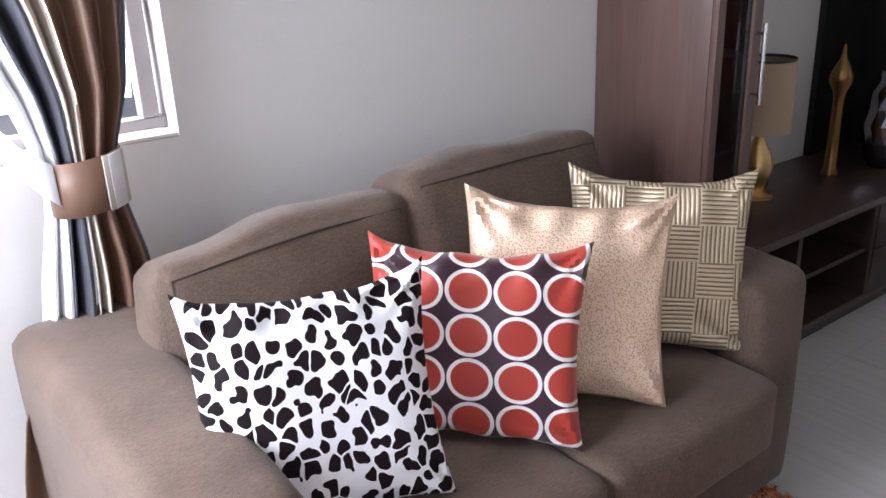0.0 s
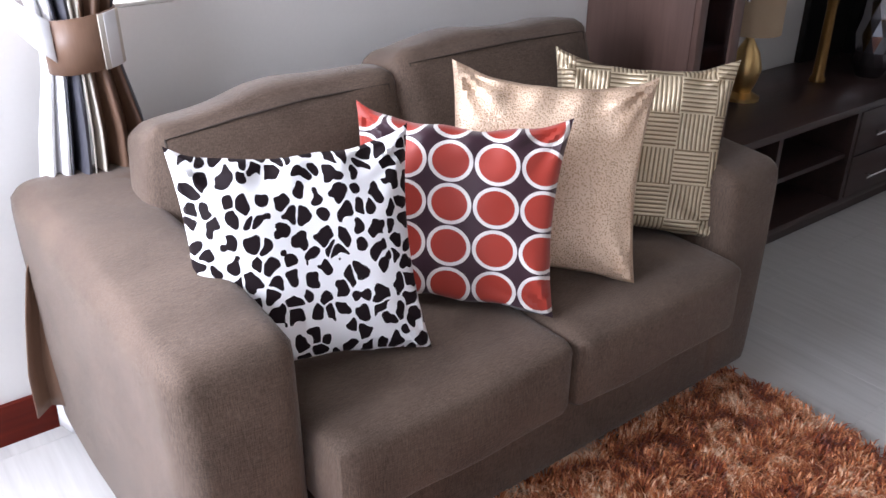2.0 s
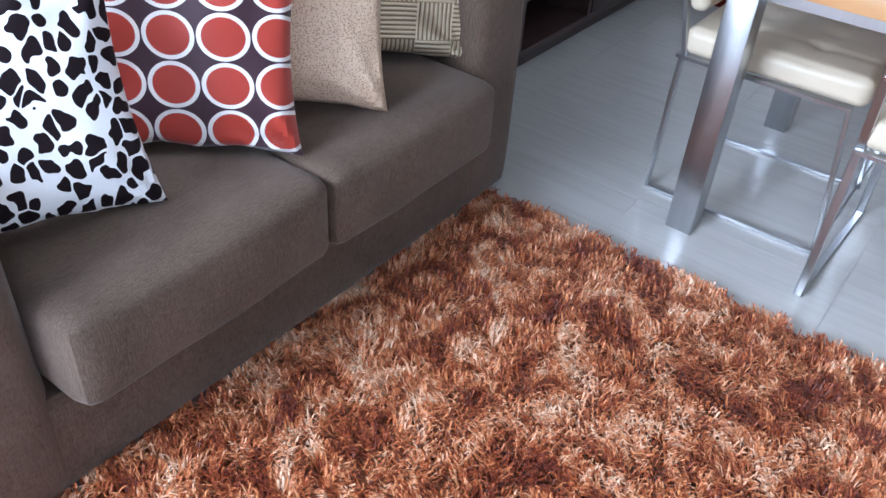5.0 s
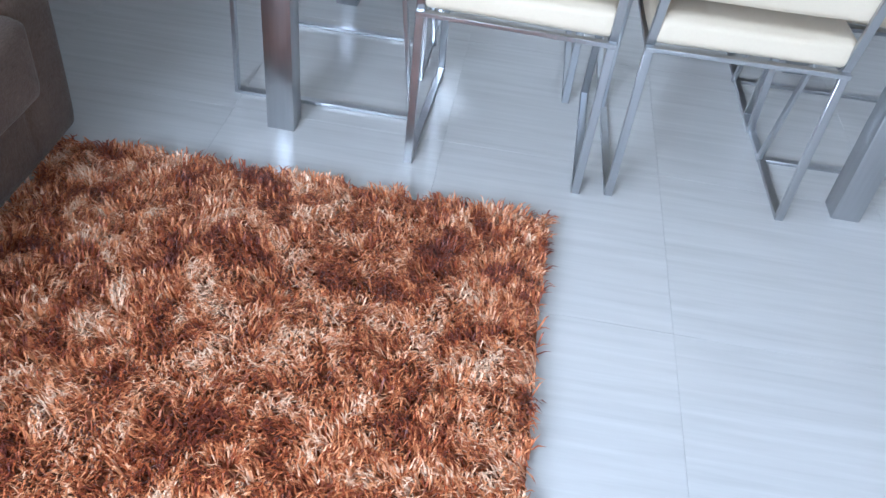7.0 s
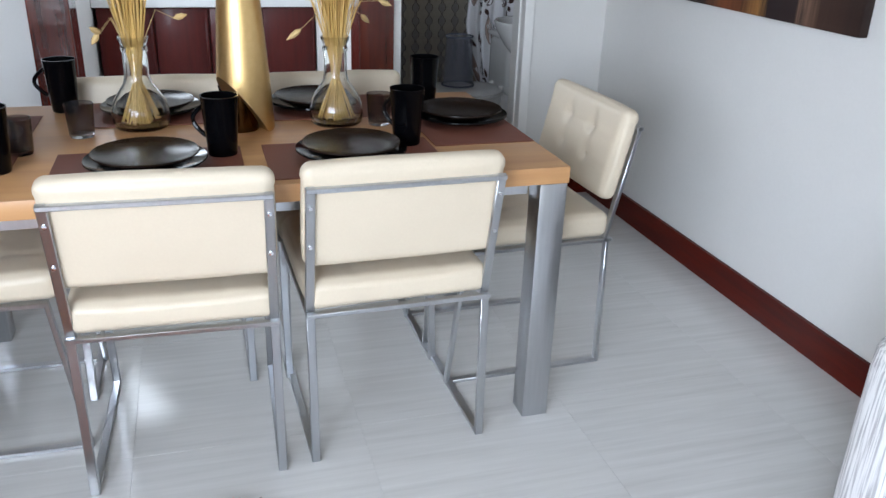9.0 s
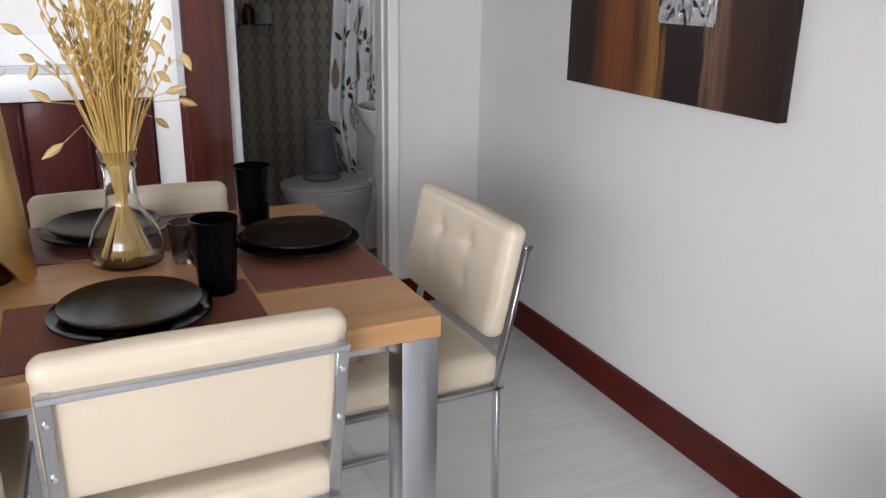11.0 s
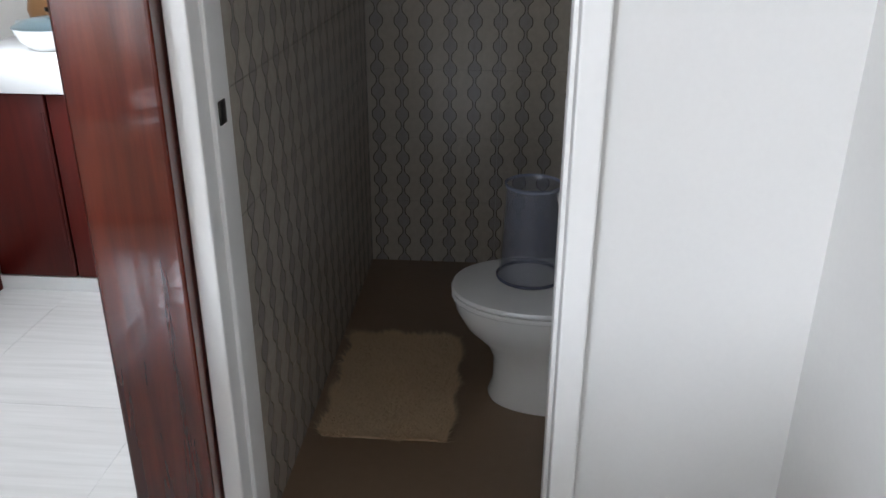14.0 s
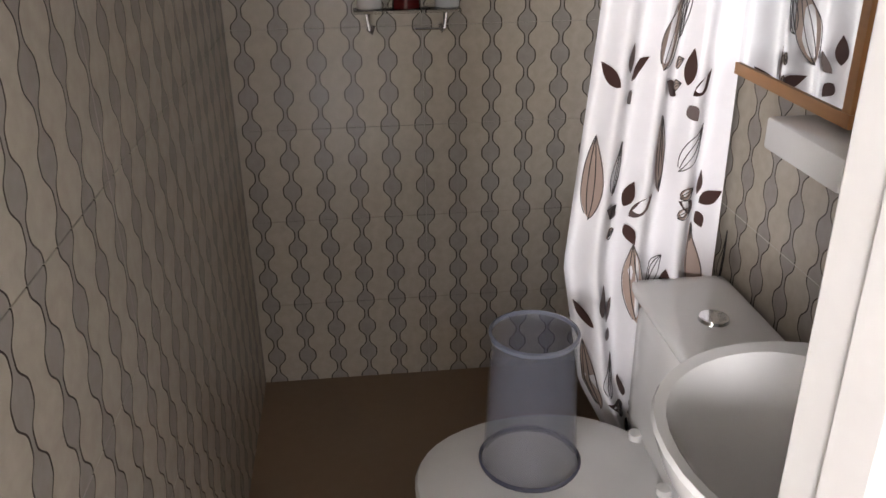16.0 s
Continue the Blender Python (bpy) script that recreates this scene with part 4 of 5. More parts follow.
def flower_vase(x, y, seed, spread):
    vs = thing("glass_vase", "clear glass flask vase on the dining table", "vase", pose(x, y, 0.7505), "flask vases")
    bm = bmesh.new()
    outer = [(0, 0), (0.066, 0), (0.074, 0.006), (0.079, 0.024), (0.077, 0.05), (0.068, 0.078), (0.052, 0.104), (0.038, 0.124), (0.033, 0.145), (0.032, 0.205), (0.036, 0.212), (0.036, 0.218), (0.033, 0.224), (0.040, 0.243), (0.041, 0.248)]
    inner = [(0.0375, 0.248), (0.036, 0.243), (0.0295, 0.224), (0.0285, 0.205), (0.0295, 0.145), (0.034, 0.125), (0.048, 0.103), (0.064, 0.077), (0.073, 0.05), (0.075, 0.026), (0.068, 0.013), (0, 0.012)]
    lathe(bm, outer + inner, 36)
    part("body", bm, clear_glass, vs)
    bq = thing("dried_flowers", "bundle of dried golden wheat stalks in a glass vase", "dried flowers", pose(x, y, 0.7505), "dried bouquets")
    rg = random.Random(seed)
    bm, pods = bmesh.new(), bmesh.new()
    for i in range(120):
        a, rb, rt = rg.uniform(0, 6.283), rg.uniform(0.0, 0.055), rg.uniform(0.02, spread)
        a2 = a + rg.uniform(-0.5, 0.5)
        hgt = rg.uniform(0.42, 0.66)
        p0 = Vector((rb * math.cos(a + 3.1), rb * math.sin(a + 3.1), 0.016))
        p1 = Vector((0.018 * math.cos(a), 0.018 * math.sin(a), 0.2))
        p2 = Vector((0.5 * rt * math.cos(a2), 0.5 * rt * math.sin(a2), 0.2 + (hgt - 0.2) * 0.55))
        p3 = Vector((rt * math.cos(a2), rt * math.sin(a2), hgt))
        tube(bm, [p0, p0.lerp(p1, 0.6), p1, p2, p3], [0.0019, 0.0019, 0.0019, 0.0017, 0.001], 4)
        for k in range(4):      # grains along the ear
            c = p2.lerp(p3, 0.35 + 0.2 * k + rg.uniform(-0.05, 0.05))
            d = Vector((rg.uniform(-1, 1), rg.uniform(-1, 1), rg.uniform(0.6, 2.0))).normalized() * rg.uniform(0.016, 0.03)
            tube(bm, [c, c + d * 0.35, c + d * 0.7, c + d], [0.001, 0.0034, 0.003, 0.0004], 5)
    for i in range(13):
        a, rt, hgt = rg.uniform(0, 6.283), rg.uniform(spread * 0.75, spread * 1.25), rg.uniform(0.26, 0.52)
        p1, p3 = Vector((0.02 * math.cos(a), 0.02 * math.sin(a), 0.22)), Vector((rt * math.cos(a), rt * math.sin(a), hgt))
        mid_ = p1.lerp(p3, 0.5) + Vector((0, 0, 0.06))
        tube(pods, [p1, mid_, p3], 0.0009, 4)
        d = Vector((math.cos(a) * rg.uniform(0.3, 1), math.sin(a) * rg.uniform(0.3, 1), rg.uniform(-1.3, 0.8))).normalized() * rg.uniform(0.03, 0.05)
        tube(pods, [p3, p3 + d * 0.3, p3 + d * 0.65, p3 + d], [0.002, 0.0085, 0.0075, 0.0008], 7)
    part("straw_bundle", bm, straw, bq, "golden dried stalks")["kind"] = "stuff"
    part("seed_head", pods, straw_pale, bq, "pale dried pods")["kind"] = "stuff"


flower_vase(0.575, 1.05, 3, 0.10)
flower_vase(0.53, 0.51, 8, 0.13)

carafe = thing("gold_carafe", "tall satin gold carafe with a slanting cut body", "carafe", pose(0.515, 0.77, 0.7505, 0, 0, -66))
bm = bmesh.new()
lathe(bm, [(0, 0.0), (0.078, 0.0), (0.08, 0.006), (0.072, 0.15), (0.062, 0.30), (0.054, 0.39), (0.046, 0.405), (0.02, 0.412), (0.018, 0.43), (0.024, 0.452), (0.022, 0.456), (0, 0.45)], 44)
geom = bm.verts[:] + bm.edges[:] + bm.faces[:]
cut = bmesh.ops.bisect_plane(bm, geom=geom, plane_co=(-0.03, 0, 0.09), plane_no=(-0.82, 0, -0.57), clear_outer=True)
bmesh.ops.holes_fill(bm, edges=[e for e in cut["geom_cut"] if isinstance(e, bmesh.types.BMEdge)])
part("body", bm, gold_metal, carafe)
bm = bmesh.new()
lathe(bm, [(0, 0.0), (0.05, 0.0), (0.05, 0.02), (0.046, 0.10), (0, 0.12)], 32)
part("inner_body", bm, Shader("dark_bronze", (0.10, 0.05, 0.015), 0.2, 1.0), carafe, "dark bronze inner flask", m=pose(-0.018, 0, 0))

# ---- bathroom ----
tile = Shader("ogee_patterned_wall_tile", (0.4, 0.38, 0.35), 0.22)


def ogee(sh, along):
    x, y, z = sh.xyz()
    u = x if along == "x" else y
    P, Q = 0.0905, 0.0865
    f = sh.math("ABSOLUTE", sh.math("SUBTRACT", sh.math("FRACT", sh.math("DIVIDE", u, P)), 0.5))
    wave = sh.math("MULTIPLY_ADD", sh.math("COSINE", sh.math("MULTIPLY", z, 2 * math.pi / Q)), -0.5, 0.5)
    hw = sh.math("MULTIPLY_ADD", sh.math("MULTIPLY", sh.math("MULTIPLY", wave, wave), sh.math("MULTIPLY_ADD", wave, -2.0, 3.0)), 0.21, 0.215)
    d = sh.math("SUBTRACT", f, hw)
    mottle = sh.noise(40, 3)
    light = sh.ramp(mottle, [(0.3, (0.46, 0.41, 0.345)), (0.7, (0.53, 0.48, 0.41))])
    grey = sh.ramp(mottle, [(0.3, (0.33, 0.305, 0.275)), (0.7, (0.38, 0.355, 0.325))])
    c = sh.mix(sh.math("GREATER_THAN", d, 0.0), light, (0.07, 0.058, 0.05))
    c = sh.mix(sh.math("GREATER_THAN", d, 0.036), c, grey)
    sh.set("Base Color", c)
    sh.bump(sh.noise(15, 2), 0.05, 0.002)


ogee(tile, "x")
tile_y = Shader("ogee_patterned_end_tile", (0.4, 0.38, 0.35), 0.2)
ogee(tile_y, "y")
grout = grain("tile_grout", (0.46, 0.43, 0.38), (0.52, 0.49, 0.44), 90, 0.8)
bath_floor = grain("brown_floor_tile", (0.23, 0.155, 0.10), (0.30, 0.21, 0.14), 30, 0.38, 0.1)
TW, TH = 0.543, 0.2595
bf = tagged(part("floor_bathroom", boxed(XE + 0.125, XB + 0.008, YS, YB + 0.008, -0.005, 0.001), bath_floor, smooth=False), "matt brown ceramic bathroom floor", "floor", kind="structure")
wbn = structure("tile_bed_north", boxed(XE + 0.137, XB + 0.006, YB + 0.004, YB + 0.0078, 0, H - 0.002), grout, "grout behind the patterned wall tiles", "wall")
wbe = structure("tile_bed_east", boxed(XB + 0.004, XB + 0.0078, YS + 0.005, YB + 0.003, 0, H - 0.002), grout, "grout behind the patterned wall tiles", "wall")
wbs = structure("tile_bed_south", boxed(XE + 0.137, XB + 0.003, YS + 0.0002, YS + 0.004, 0, H - 0.002), grout, "grout behind the patterned wall tiles", "wall")


def shared_tiles(bed, along, u0, u1, plane, sign, mat):
    """Full tiles share one mesh; the cut ones at the end get their own."""
    cache = {}
    zs = [(0.002 + TH * i, 0.002 + TH * (i + 1) - 0.0015) for i in range(10)]
    for z0, z1 in zs:
        z1 = min(z1, H - 0.004)
        u = u0
        while u < u1 - 0.01:
            w = min(TW - 0.0015, u1 - u)
            key = (round(w, 3), round(z1 - z0, 3))
            if key not in cache:
                bm = boxed(0, w, 0, 0.004, 0, z1 - z0, 0.0007, 1) if along == "x" else boxed(0, 0.004, 0, w, 0, z1 - z0, 0.0007, 1)
                me = bpy.data.meshes.new("tile")
                bm.to_mesh(me), bm.free()
                me.materials.append(mat.mat)
                cache[key] = me
            ob = new("tile", cache[key])
            ob.parent = bed
            ob.location = (u, plane, z0) if along == "x" else (plane, u, z0)
            u += TW


# toilet
porcelain = Shader("white_porcelain", (0.72, 0.72, 0.71), 0.1)
porcelain.set("Base Color", porcelain.ramp(porcelain.noise(6, 2), [(0.3, (0.80, 0.80, 0.79)), (0.7, (0.86, 0.86, 0.85))]))
toilet = thing("toilet", "white porcelain toilet with a closed lid", "toilet", pose(2.65, -0.955, 0))


def oval_loft(bm, secs, seg=40):
    """Sections of (z, centre y, half width x, half length towards the front, half length towards the back)."""
    rings = []
    for z, cy, a, bf_, bb in secs:
        rings.append([bm.verts.new((a * math.copysign(abs(math.cos(t)) ** 0.9, math.cos(t)), cy + (bf_ if math.sin(t) > 0 else bb) * math.sin(t), z)) for t in (2 * math.pi * i / seg for i in range(seg))])
    for p, q in zip(rings, rings[1:]):
        for i in range(seg):
            bm.faces.new((p[i], p[(i + 1) % seg], q[(i + 1) % seg], q[i]))
    bm.faces.new(rings[0][::-1]), bm.faces.new(rings[-1])
    return bm


part("bowl", oval_loft(bmesh.new(), [(0, 0.33, 0.115, 0.21, 0.18), (0.015, 0.33, 0.118, 0.215, 0.185), (0.06, 0.33, 0.11, 0.2, 0.18), (0.15, 0.335, 0.108, 0.195, 0.18), (0.2, 0.34, 0.12, 0.215, 0.19), (0.26, 0.365, 0.155, 0.25, 0.2), (0.32, 0.385, 0.178, 0.262, 0.22), (0.36, 0.39, 0.184, 0.265, 0.225)]), porcelain, toilet, m=Matrix.Diagonal((1, 0.945, 0.92, 1)))
part("seat", oval_loft(bmesh.new(), [(0.361, 0.39, 0.186, 0.268, 0.225), (0.366, 0.39, 0.19, 0.272, 0.228), (0.376, 0.39, 0.19, 0.272, 0.228), (0.379, 0.39, 0.187, 0.27, 0.226)]), porcelain, toilet, m=Matrix.Diagonal((1, 0.945, 0.92, 1)))
part("lid", oval_loft(bmesh.new(), [(0.382, 0.39, 0.187, 0.27, 0.226), (0.388, 0.39, 0.191, 0.273, 0.228), (0.397, 0.39, 0.188, 0.268, 0.225), (0.403, 0.39, 0.165, 0.24, 0.205), (0.405, 0.39, 0.1, 0.16, 0.13)]), porcelain, toilet, m=Matrix.Diagonal((1, 0.945, 0.92, 1)))
part("tank", soft_block(0.34, 0.175, 0.30, 0.03, 10, 0.006), porcelain, toilet, m=pose(0.015, 0.085, 0.335))
part("tank_lid", soft_block(0.36, 0.19, 0.03, 0.012, 8, 0.002), porcelain, toilet, m=pose(0.015, 0.088, 0.636))
part("neck", soft_block(0.2, 0.2, 0.345, 0.03, 6), porcelain, toilet, m=pose(0, 0.13, 0.0))
bm = bmesh.new()
lathe(bm, [(0, 0), (0.028, 0), (0.026, 0.007), (0, 0.009)], 20)
part("flush_button", bm, chrome, toilet, "chrome flush button", m=pose(0.015, 0.09, 0.667))
for x in (-0.08, 0.08):
    bm = bmesh.new()
    lathe(bm, [(0, 0), (0.014, 0), (0.014, 0.018), (0, 0.02)], 14)
    part("hinge", bm, porcelain, toilet, m=pose(x, 0.185, 0.366))

smoke_plastic = Shader("smoky_translucent_plastic", (0.19, 0.20, 0.25), 0.15)
smoke_plastic.set("Alpha", 0.24)
bm = bmesh.new()
lathe(bm, [(0.103, 0.0), (0.106, 0.004), (0.1, 0.012), (0.086, 0.27), (0.09, 0.277), (0.084, 0.279), (0.081, 0.27), (0.0955, 0.012), (0.097, 0.0), (0.103, 0)], 40)
bin_ = thing("waste_bin", "smoky translucent plastic bin standing on the toilet lid", "bin", pose(2.69, -0.55, 0.3735))
part("body", bm, smoke_plastic, bin_, m=Matrix.Diagonal((0.88, 0.88, 1.0, 1)))
bm = bmesh.new()
lathe(bm, [(0.0905, 0.272), (0.092, 0.279), (0.086, 0.281), (0.085, 0.273), (0.0905, 0.272)], 40)
part("rim", bm, Shader("smoky_plastic_rim", (0.16, 0.17, 0.21), 0.2), bin_, m=Matrix.Diagonal((0.88, 0.88, 1.0, 1)))
bm = bmesh.new()
lathe(bm, [(0.108, 0.0), (0.11, 0.005), (0.105, 0.009), (0.103, 0.0), (0.108, 0.0)], 40)
part("foot_ring", bm, Shader("smoky_plastic_foot", (0.09, 0.095, 0.13), 0.2), bin_, m=Matrix.Diagonal((0.88, 0.88, 1.0, 1)))

# wash basin
basin = thing("wash_basin", "white porcelain wash basin on a pedestal", "basin", pose(2.165, -0.984, 0))
bm = bmesh.new()
secs_out = [(0.62, 0.2, 0.09, 0.10, 0.18), (0.68, 0.2, 0.16, 0.15, 0.19), (0.75, 0.2, 0.2, 0.19, 0.198), (0.795, 0.2, 0.212, 0.205, 0.2), (0.803, 0.2, 0.208, 0.202, 0.199), (0.80, 0.21, 0.188, 0.178, 0.13), (0.77, 0.21, 0.172, 0.16, 0.115), (0.70, 0.21, 0.12, 0.115, 0.09), (0.67, 0.21, 0.04, 0.04, 0.04)]
part("bowl", oval_loft(bm, secs_out), porcelain, basin)
bm = bmesh.new()
lathe(bm, [(0.09, 0), (0.085, 0.05), (0.07, 0.3), (0.085, 0.64), (0, 0.64)], 28)
part("pedestal", bm, porcelain, basin, m=pose(0, 0.14, 0))
bm = bmesh.new()
tube(bm, [(0, 0.045, 0.80), (0, 0.045, 0.90), (0, 0.07, 0.925), (0, 0.13, 0.92), (0, 0.14, 0.90)], 0.012, 12)
part("tap", bm, chrome, basin, "chrome pillar tap")

mirror = thing("mirror_cabinet", "small mirror in an orange-brown wooden frame above the basin", "mirror", pose(2.49, YS + 0.005, 1.06))
frame_wood = wood("honey_pine_wood", (0.27, 0.12, 0.04), (0.4, 0.2, 0.08), 0.4, 10, "x")
bm = boxed(0, 0.40, 0, 0.05, 0, 0.02)
for b in [(0, 0.4, 0.48, 0.5), (0, 0.02, 0.021, 0.479), (0.38, 0.4, 0.021, 0.479)]:
    box(bm, b[0], b[1], 0, 0.05, b[2], b[3])
part("frame", bm, frame_wood, mirror)
part("mirror_glass", boxed(0.021, 0.379, 0.005, 0.046, 0.021, 0.479), Shader("mirror_silver", (0.86, 0.88, 0.88), 0.01, 1.0), mirror, "silvered mirror glass")
shelf = part("wall_shelf", boxed(2.40, 2.61, YS + 0.005, -0.875, 1.0, 1.05, 0.006), porcelain)
tagged(shelf, "thick white porcelain shelf below the mirror", "shelf")

# shower curtain, gathered beside the south wall
curt_white = grain("white_shower_curtain", (0.76, 0.75, 0.77), (0.83, 0.82, 0.84), 50, 0.45, 0.08)
sc = thing("shower_curtain", "white shower curtain with brown leaf prints, drawn aside", "shower curtain", pose(2.86, 0, 0))


def sc_point(u, z, off=0.0):
    """u runs over the gathered cloth from the free edge to the wall."""
    k = (1.95 - z) / 1.7
    free = float(np.interp(z, (0.26, 0.42, 0.69, 1.13, 1.95), (-0.77, -0.69, -0.645, -0.68, -0.74)))
    y = free + (-0.935 - free) * u
    x = 0.024 * math.sin(u * 3.6 * 2 * math.pi + 0.6 * math.sin(2.2 * z)) * (0.7 + 0.3 * math.sin(z * 2 + 1))
    slope = 0.024 * 3.6 * 2 * math.pi * math.cos(u * 3.6 * 2 * math.pi + 0.6 * math.sin(2.2 * z)) / 0.27
    n = Vector((-1, -slope, 0)).normalized()
    return Vector((x, y, z)) + n * off


bm = bmesh.new()
rows = [[bm.verts.new(sc_point(i / 110, 0.26 + 1.69 * k / 60)) for i in range(111)] for k in range(61)]
for a, b in zip(rows, rows[1:]):
    for i in range(110):
        bm.faces.new((a[i], a[i + 1], b[i + 1], b[i]))
cl_ = part("cloth", bm, curt_white, sc)
leaf_mats = [Shader("dark_brown_print", (0.045, 0.018, 0.014), 0.5), Shader("taupe_print", (0.36, 0.27, 0.23), 0.5), Shader("black_outline_print", (0.03, 0.025, 0.025), 0.5)]


def leaf_print(u, z, ln, wd, ang, kind):
    """A printed leaf that follows the folds: u, z of its foot; lengths in metres of cloth."""
    def ring(k, off):
        pts = []
        for i in range(17):
            t = i / 16
            pts.append((t * ln, k * wd * math.sin(math.pi * t ** 0.8) * 0.5))
        pts += [(p, -q) for p, q in reversed(pts[1:-1])]
        ca, sa = math.cos(ang), math.sin(ang)
        return [sc_point(u + (p * sa + q * ca) / 0.45, z + p * ca - q * sa, off) for p, q in pts]
    bm = bmesh.new()
    if kind == 0:
        bm.faces.new([bm.verts.new(p) for p in ring(1, 0.004)])
        return part("leaf_print", bm, leaf_mats[0], cl_)
    if kind == 1:
        bm.faces.new([bm.verts.new(p) for p in ring(1, 0.003)])
        part("leaf_print", bm, leaf_mats[1], cl_)
        bm = bmesh.new()
    for k in (1.0, 0.3):
        tube(bm, ring(k, 0.005), 0.0009, 4)
    return part("leaf_outline", bm, leaf_mats[2], cl_)


rl = random.Random(11)
for row in range(7):
    for col_ in range(4):
        u, z = 0.1 + 0.25 * col_ + 0.1 * (row % 2) + rl.uniform(-0.03, 0.03), 0.34 + 0.235 * row + rl.uniform(-0.03, 0.03)
        if u > 0.95:
            continue
        if (row + col_) % 2:
            for a, dz in ((-1.0, 0.0), (0.15, 0.022), (0.85, 0.006), (2.6, -0.012)):
                leaf_print(u + 0.05 * math.sin(a), z + dz, rl.uniform(0.05, 0.075) * (0.6 if a > 2 else 1), 0.026, a + rl.uniform(-0.15, 0.15), 0)
        else:
            leaf_print(u, z, rl.uniform(0.14, 0.18), 0.05, rl.uniform(-0.35, 0.35), 1)
            leaf_print(u + 0.1, z + 0.05, 0.1, 0.035, rl.uniform(0.1, 0.5), 2)
            for dz in (-0.04, 0.0):
                leaf_print(u + 0.12, z + dz, 0.034, 0.022, 1.2 + rl.uniform(-0.3, 0.3), 1)
bm = bmesh.new()
tube(bm, [(2.86, YS + 0.005, 1.97), (2.86, YB - 0.004, 1.97)], 0.011, 12)
srod = part("shower_rod", bm, chrome)
tagged(srod, "chrome shower rod across the bathroom", "curtain rod")

# rack on the end wall
rack = thing("soap_rack", "chrome soap rack with glass shelf on the tiled wall", "rack", pose(XB, -0.395, 1.04))
for y in (-0.095, 0.095):
    bm = bmesh.new()
    tube(bm, [(-0.003, y, 0.04), (-0.06, y, 0.04), (-0.06, y, 0.0), (-0.06, y * 0.93, -0.008), (-0.06, y * 0.86, 0.012)], 0.005, 8)
    part("bracket", bm, chrome, rack)
bm = bmesh.new()
tube(bm, [(-0.06, -0.095, 0.0), (-0.06, -0.02, 0.0)], 0.003, 8)
part("towel_bar", bm, chrome, rack)
part("shelf", boxed(-0.11, -0.004, -0.13, 0.13, 0.045, 0.053, 0.002), clear_glass, rack, "clear glass shelf")
for y, col_, nm, r in [(-0.395, (0.10, 0.008, 0.010), "dark red round soap jar", 0.035), (-0.305, (0.7, 0.72, 0.74), "clear plastic toiletry cup", 0.03), (-0.495, (0.6, 0.62, 0.64), "clear plastic toiletry cup", 0.03)]:
    bm = bmesh.new()
    lathe(bm, [(0, 0), (r, 0), (r, 0.08), (r * 0.6, 0.09), (r * 0.6, 0.11), (0, 0.11)], 24)
    j = part("toiletry_jar", bm, Shader("jar_colour", col_, 0.15), None)
    j.location = (XB - 0.06, y, 1.0935)
    tagged(j, nm + " on the rack", "jar", "toiletries")


def pile_patch(name, x0, x1, y0, y1, n, mat, parent, seed, length=0.02, wob=0.008):
    rg = np.random.default_rng(seed)
    px, py = rg.uniform(x0, x1, n), rg.uniform(y0, y1, n)
    px, py = px + wob * np.sin(py * 40), py + wob * np.sin(px * 37)
    an = rg.uniform(0, 2 * np.pi, n)
    ln, hh, wd = rg.uniform(0.6, 1.2, n) * length, rg.uniform(0.5, 1.0, n) * length * 0.7, rg.uniform(0.001, 0.002, n)
    dx, dy = np.cos(an), np.sin(an)
    co = np.empty((n, 3, 3))
    for k, (al, up, wk) in enumerate([(0, 0, 1), (0, 0, -1), (1, 1, 0)]):
        co[:, k, 0], co[:, k, 1], co[:, k, 2] = px + dx * ln * al - dy * wd * wk, py + dy * ln * al + dx * wd * wk, 0.009 + hh * up
    me = bpy.data.meshes.new(name)
    me.from_pydata(co.reshape(-1, 3).tolist(), [], np.arange(n * 3).reshape(-1, 3).tolist())
    me.materials.append(mat.mat)
    ob = tagged(new(name, me), kind="stuff")
    ob.parent = parent


bm_mat = grain("ochre_bath_pile", (0.66, 0.47, 0.28), (0.82, 0.64, 0.42), 12, 0.9, 0.2)
bmat = thing("bath_mat", "ochre-brown shaggy bath mat on the tiles", "mat", pose(0, 0, 0))
part("backing", boxed(2.39, 2.945, -0.338, 0.012, 0.0012, 0.010, 0.003), bm_mat, bmat)
pile_patch("pile", 2.385, 2.95, -0.342, 0.014, 26000, bm_mat, bmat, 5, 0.028)

# ---- kitchen ----
counter_white = grain("white_tiled_counter", (0.74, 0.75, 0.75), (0.80, 0.81, 0.81), 30, 0.18, 0.03)
counter = tagged(part("countertop", boxed(3.17, KX - 0.001, YB + 0.132, KN - 0.001, 0.752, 0.872, 0.006), counter_white), "thick white kitchen counter over dark red cabinets", "counter")
splash = structure("backsplash", boxed(KX - 0.012, KX - 0.001, YB + 0.133, KN - 0.001, 0.873, 1.04), counter_white, "white glossy tile backsplash", "backsplash")
structure("plinth", boxed(3.2, KX - 0.02, YB + 0.132, KN - 0.001, 0, 0.055), counter_white, "white tile plinth under the kitchen cabinets", "plinth")
ys = [0.19, 0.5, 0.80, 1.10, 1.405]
for a, b in zip(ys, ys[1:]):
    cab = thing("kitchen_cabinet", "dark cherry-red kitchen base cabinet under the white counter", "cabinet", pose(3.215, a, 0.056), "kitchen base cabinets")
    w = b - a
    part("body", boxed(0.004, 0.5, 0.001, w - 0.001, 0, 0.695), cherry, cab)
    d = part("door", boxed(-0.018, 0.002, 0.004, w - 0.004, 0.004, 0.69, 0.006, 3), cherry, cab)
    part("pull_edge", boxed(-0.024, -0.018, 0.01, 0.022, 0.05, 0.63, 0.002), cherry, d)
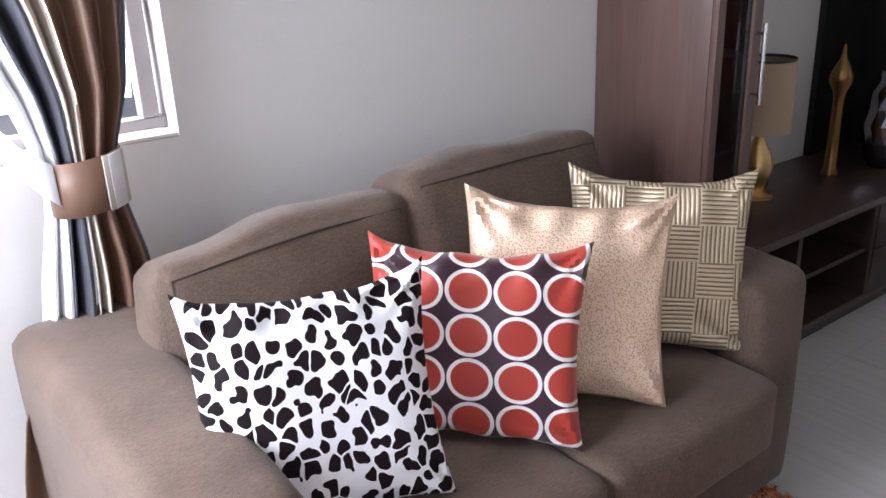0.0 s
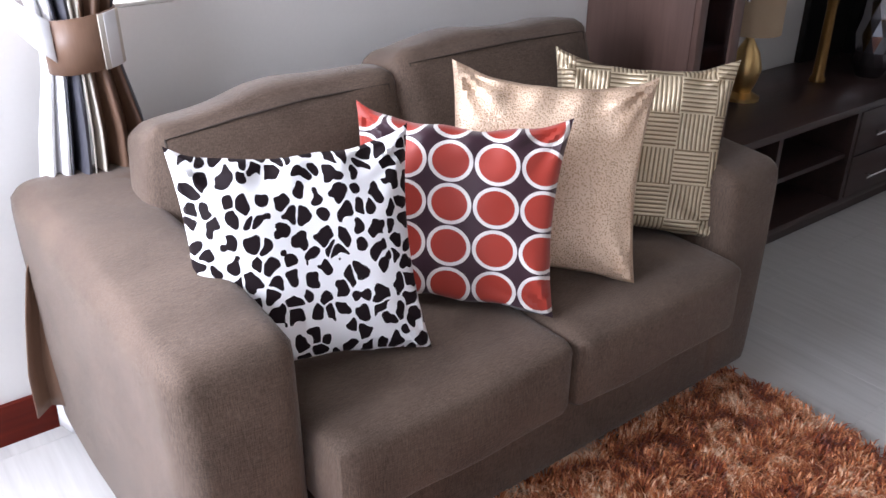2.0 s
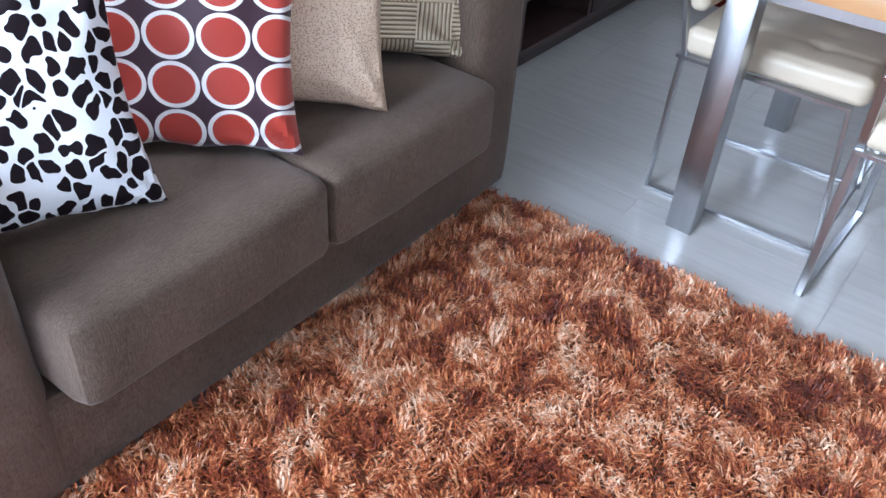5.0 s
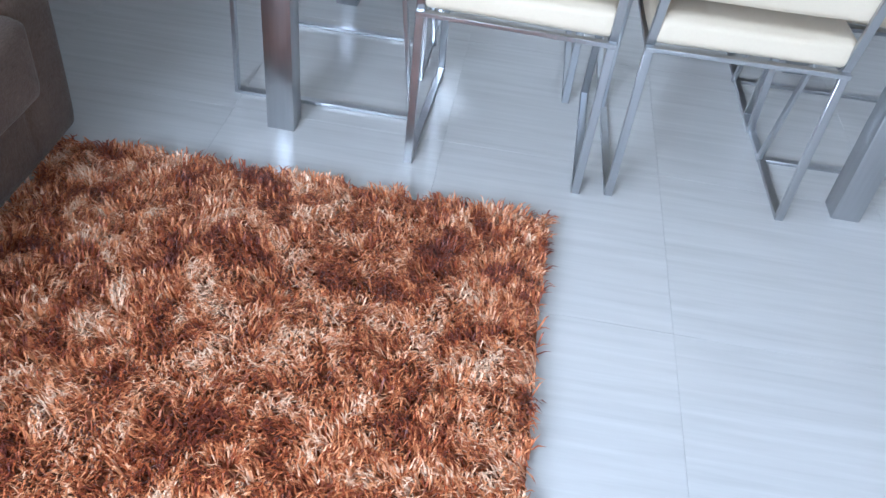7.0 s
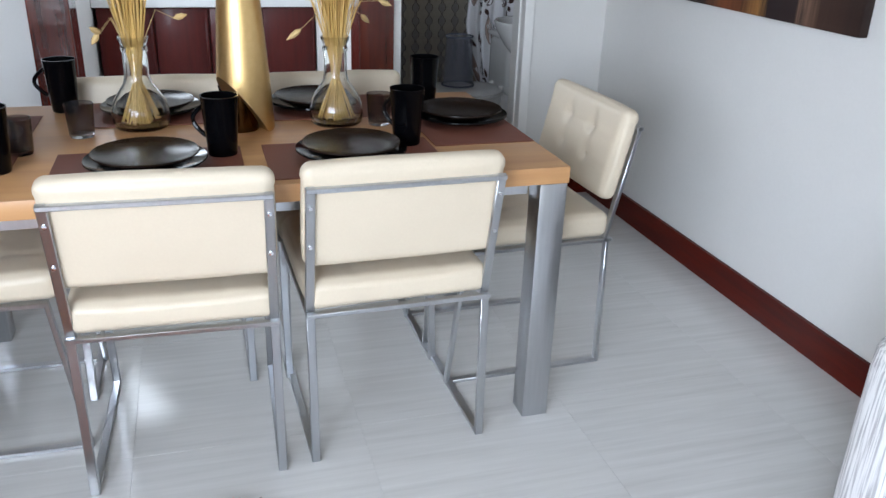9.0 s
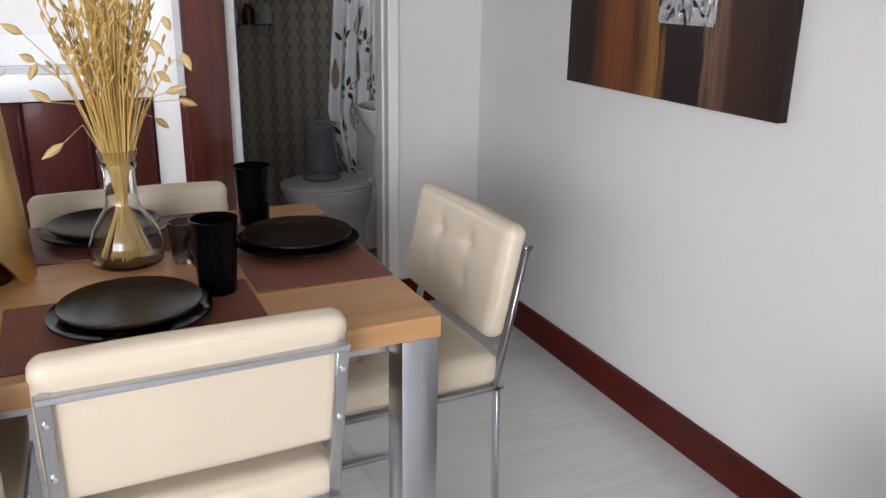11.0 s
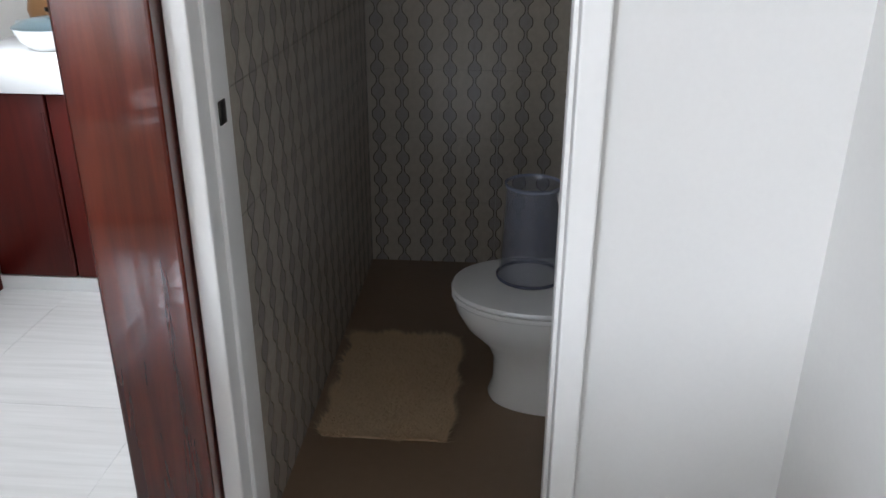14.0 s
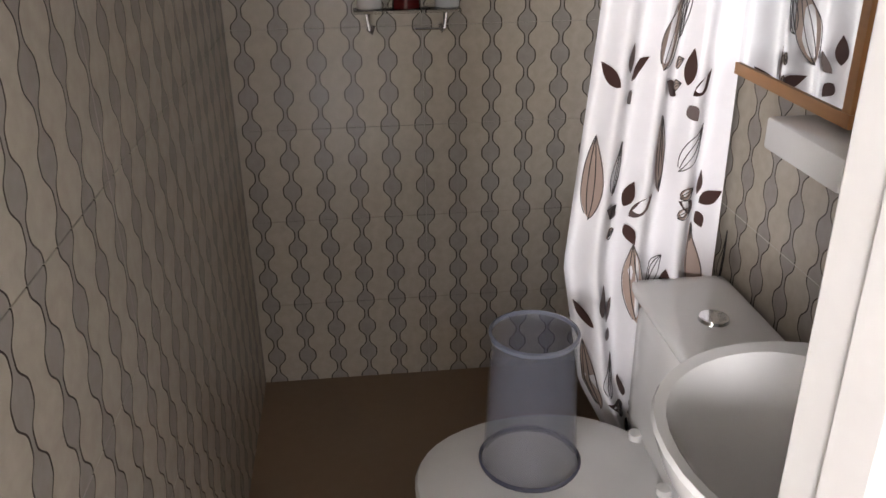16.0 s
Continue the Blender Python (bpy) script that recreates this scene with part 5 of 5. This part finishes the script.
pan = thing("casserole", "white two-handled casserole with a glass lid on the counter", "pot", pose(3.38, 1.12, 0.873))
enamel = Shader("white_enamel", (0.72, 0.72, 0.72), 0.15)
bm = bmesh.new()
lathe(bm, [(0, 0), (0.085, 0), (0.12, 0.03), (0.138, 0.075), (0.134, 0.075), (0.115, 0.032), (0, 0.006)], 40)
part("pot_body", bm, enamel, pan)
bm = bmesh.new()
lathe(bm, [(0.14, 0.077), (0.1, 0.098), (0.04, 0.108), (0, 0.109), (0, 0.105), (0.04, 0.104), (0.1, 0.094), (0.14, 0.074)], 40)
part("lid", bm, glass("blue_tinted_lid_glass", (0.6, 0.75, 0.8)), pan, "tinted glass lid")
bm = bmesh.new()
lathe(bm, [(0.008, 0.108), (0.01, 0.12), (0.022, 0.125), (0.022, 0.137), (0, 0.139)], 20)
part("knob", bm, black_gloss, pan, "black lid knob")
for a in (60, 240):
    bm = bmesh.new()
    c, s_ = math.cos(math.radians(a)), math.sin(math.radians(a))
    tube(bm, [(0.13 * c - 0.035 * s_, 0.13 * s_ + 0.035 * c, 0.068), (0.18 * c - 0.03 * s_, 0.18 * s_ + 0.03 * c, 0.074), (0.18 * c + 0.03 * s_, 0.18 * s_ - 0.03 * c, 0.074), (0.13 * c + 0.035 * s_, 0.13 * s_ - 0.035 * c, 0.068)], 0.009, 8)
    part("handle", bm, steel, pan)
bm = bmesh.new()
lathe(bm, [(0, 0), (0.05, 0), (0.085, 0.04), (0.1, 0.1), (0.085, 0.16), (0.045, 0.205), (0.018, 0.225), (0.016, 0.25), (0.024, 0.255), (0, 0.255)], 32)
for v in bm.verts:
    v.co.x *= 0.55
kv = part("bronze_vase", bm, Shader("polished_bronze", (0.36, 0.2, 0.1), 0.16, 1.0))
kv.location = (3.6, 1.235, 0.873)
tagged(kv, "polished bronze flask vase on the kitchen counter", "vase")
ks = thing("kitchen_sink", "stainless steel sink set in the white counter", "sink", pose(3.42, 0.70, 0.8725))
bm = bmesh.new()
for b in [(-0.2, 0.2, -0.2, -0.16), (-0.2, 0.2, 0.16, 0.2), (-0.2, -0.16, -0.16, 0.16), (0.16, 0.2, -0.16, 0.16)]:
    box(bm, *b, 0, 0.006, 0.002, 1)
part("rim", bm, steel, ks)
part("basin", boxed(-0.158, 0.158, -0.158, 0.158, 0.0005, 0.002), steel, ks)

# ---- tiles of walls and floors ----
shared_tiles(wbn, "x", XE + 0.138, XB, YB, 1, tile)
shared_tiles(wbe, "y", YS + 0.005, YB - 0.001, XB, 1, tile_y)
shared_tiles(wbs, "x", XE + 0.138, XB - 0.001, YS + 0.0005, -1, tile)

floor_tile = Shader("pale_striped_floor_tile", (0.55, 0.55, 0.54), 0.16)
rnd = floor_tile.random()
off = floor_tile.node("ShaderNodeCombineXYZ")
floor_tile.put(off.inputs[0], floor_tile.math("MULTIPLY", rnd, 37.0))
floor_tile.put(off.inputs[1], floor_tile.math("MULTIPLY", rnd, 11.0))
addv = floor_tile.node("ShaderNodeVectorMath")
floor_tile.put(addv.inputs[0], floor_tile.obj())
floor_tile.put(addv.inputs[1], off.outputs[0])
bands = floor_tile.noise(46, 4, floor_tile.mapped((1, 0.045, 1), vec=addv.outputs[0]), 0.6, 0.25)
floor_tile.set("Base Color", floor_tile.ramp(floor_tile.math("MULTIPLY_ADD", rnd, 0.06, bands), [(0.3, (0.56, 0.555, 0.54)), (0.5, (0.61, 0.605, 0.59)), (0.72, (0.66, 0.655, 0.64))]))
floor_tile.set("Roughness", floor_tile.math("MULTIPLY_ADD", bands, 0.1, 0.1))
cache = {}
S = 0.6
gx = [0.075 + S * k for k in range(-6, 8)]
gy = [1.735 + S * k for k in range(-5, 4)]
for xa in gx:
    for ya in gy:
        a, b = max(xa, XW), min(xa + S, 3.2)
        c, d = max(ya, YS), min(ya + S, YN)
        if a >= XE + 0.06 and d > KN:
            d = KN
        pieces = [(a, b, c, d)]
        if b > XE + 0.12:       # the bathroom has its own floor
            pieces = []
            if a < XE + 0.12:
                pieces.append((a, XE + 0.1235, c, d))
            if d > YB + 0.13:
                pieces.append((max(a, XE + 0.125), b, max(c, YB + 0.13), min(d, KN)))
        for p, q, r, t in pieces:
            if q - p < 0.02 or t - r < 0.02:
                continue
            key = (round(q - p, 3), round(t - r, 3))
            if key not in cache:
                bm = boxed(0.0004, q - p - 0.0004, 0.0004, t - r - 0.0004, -0.0012, 0, 0.0003, 1)
                me = bpy.data.meshes.new("tile")
                bm.to_mesh(me), bm.free()
                me.materials.append(floor_tile.mat)
                cache[key] = me
            ob = new("tile", cache[key])
            ob.parent = floor_slab
            ob.location = (p, r, 0)
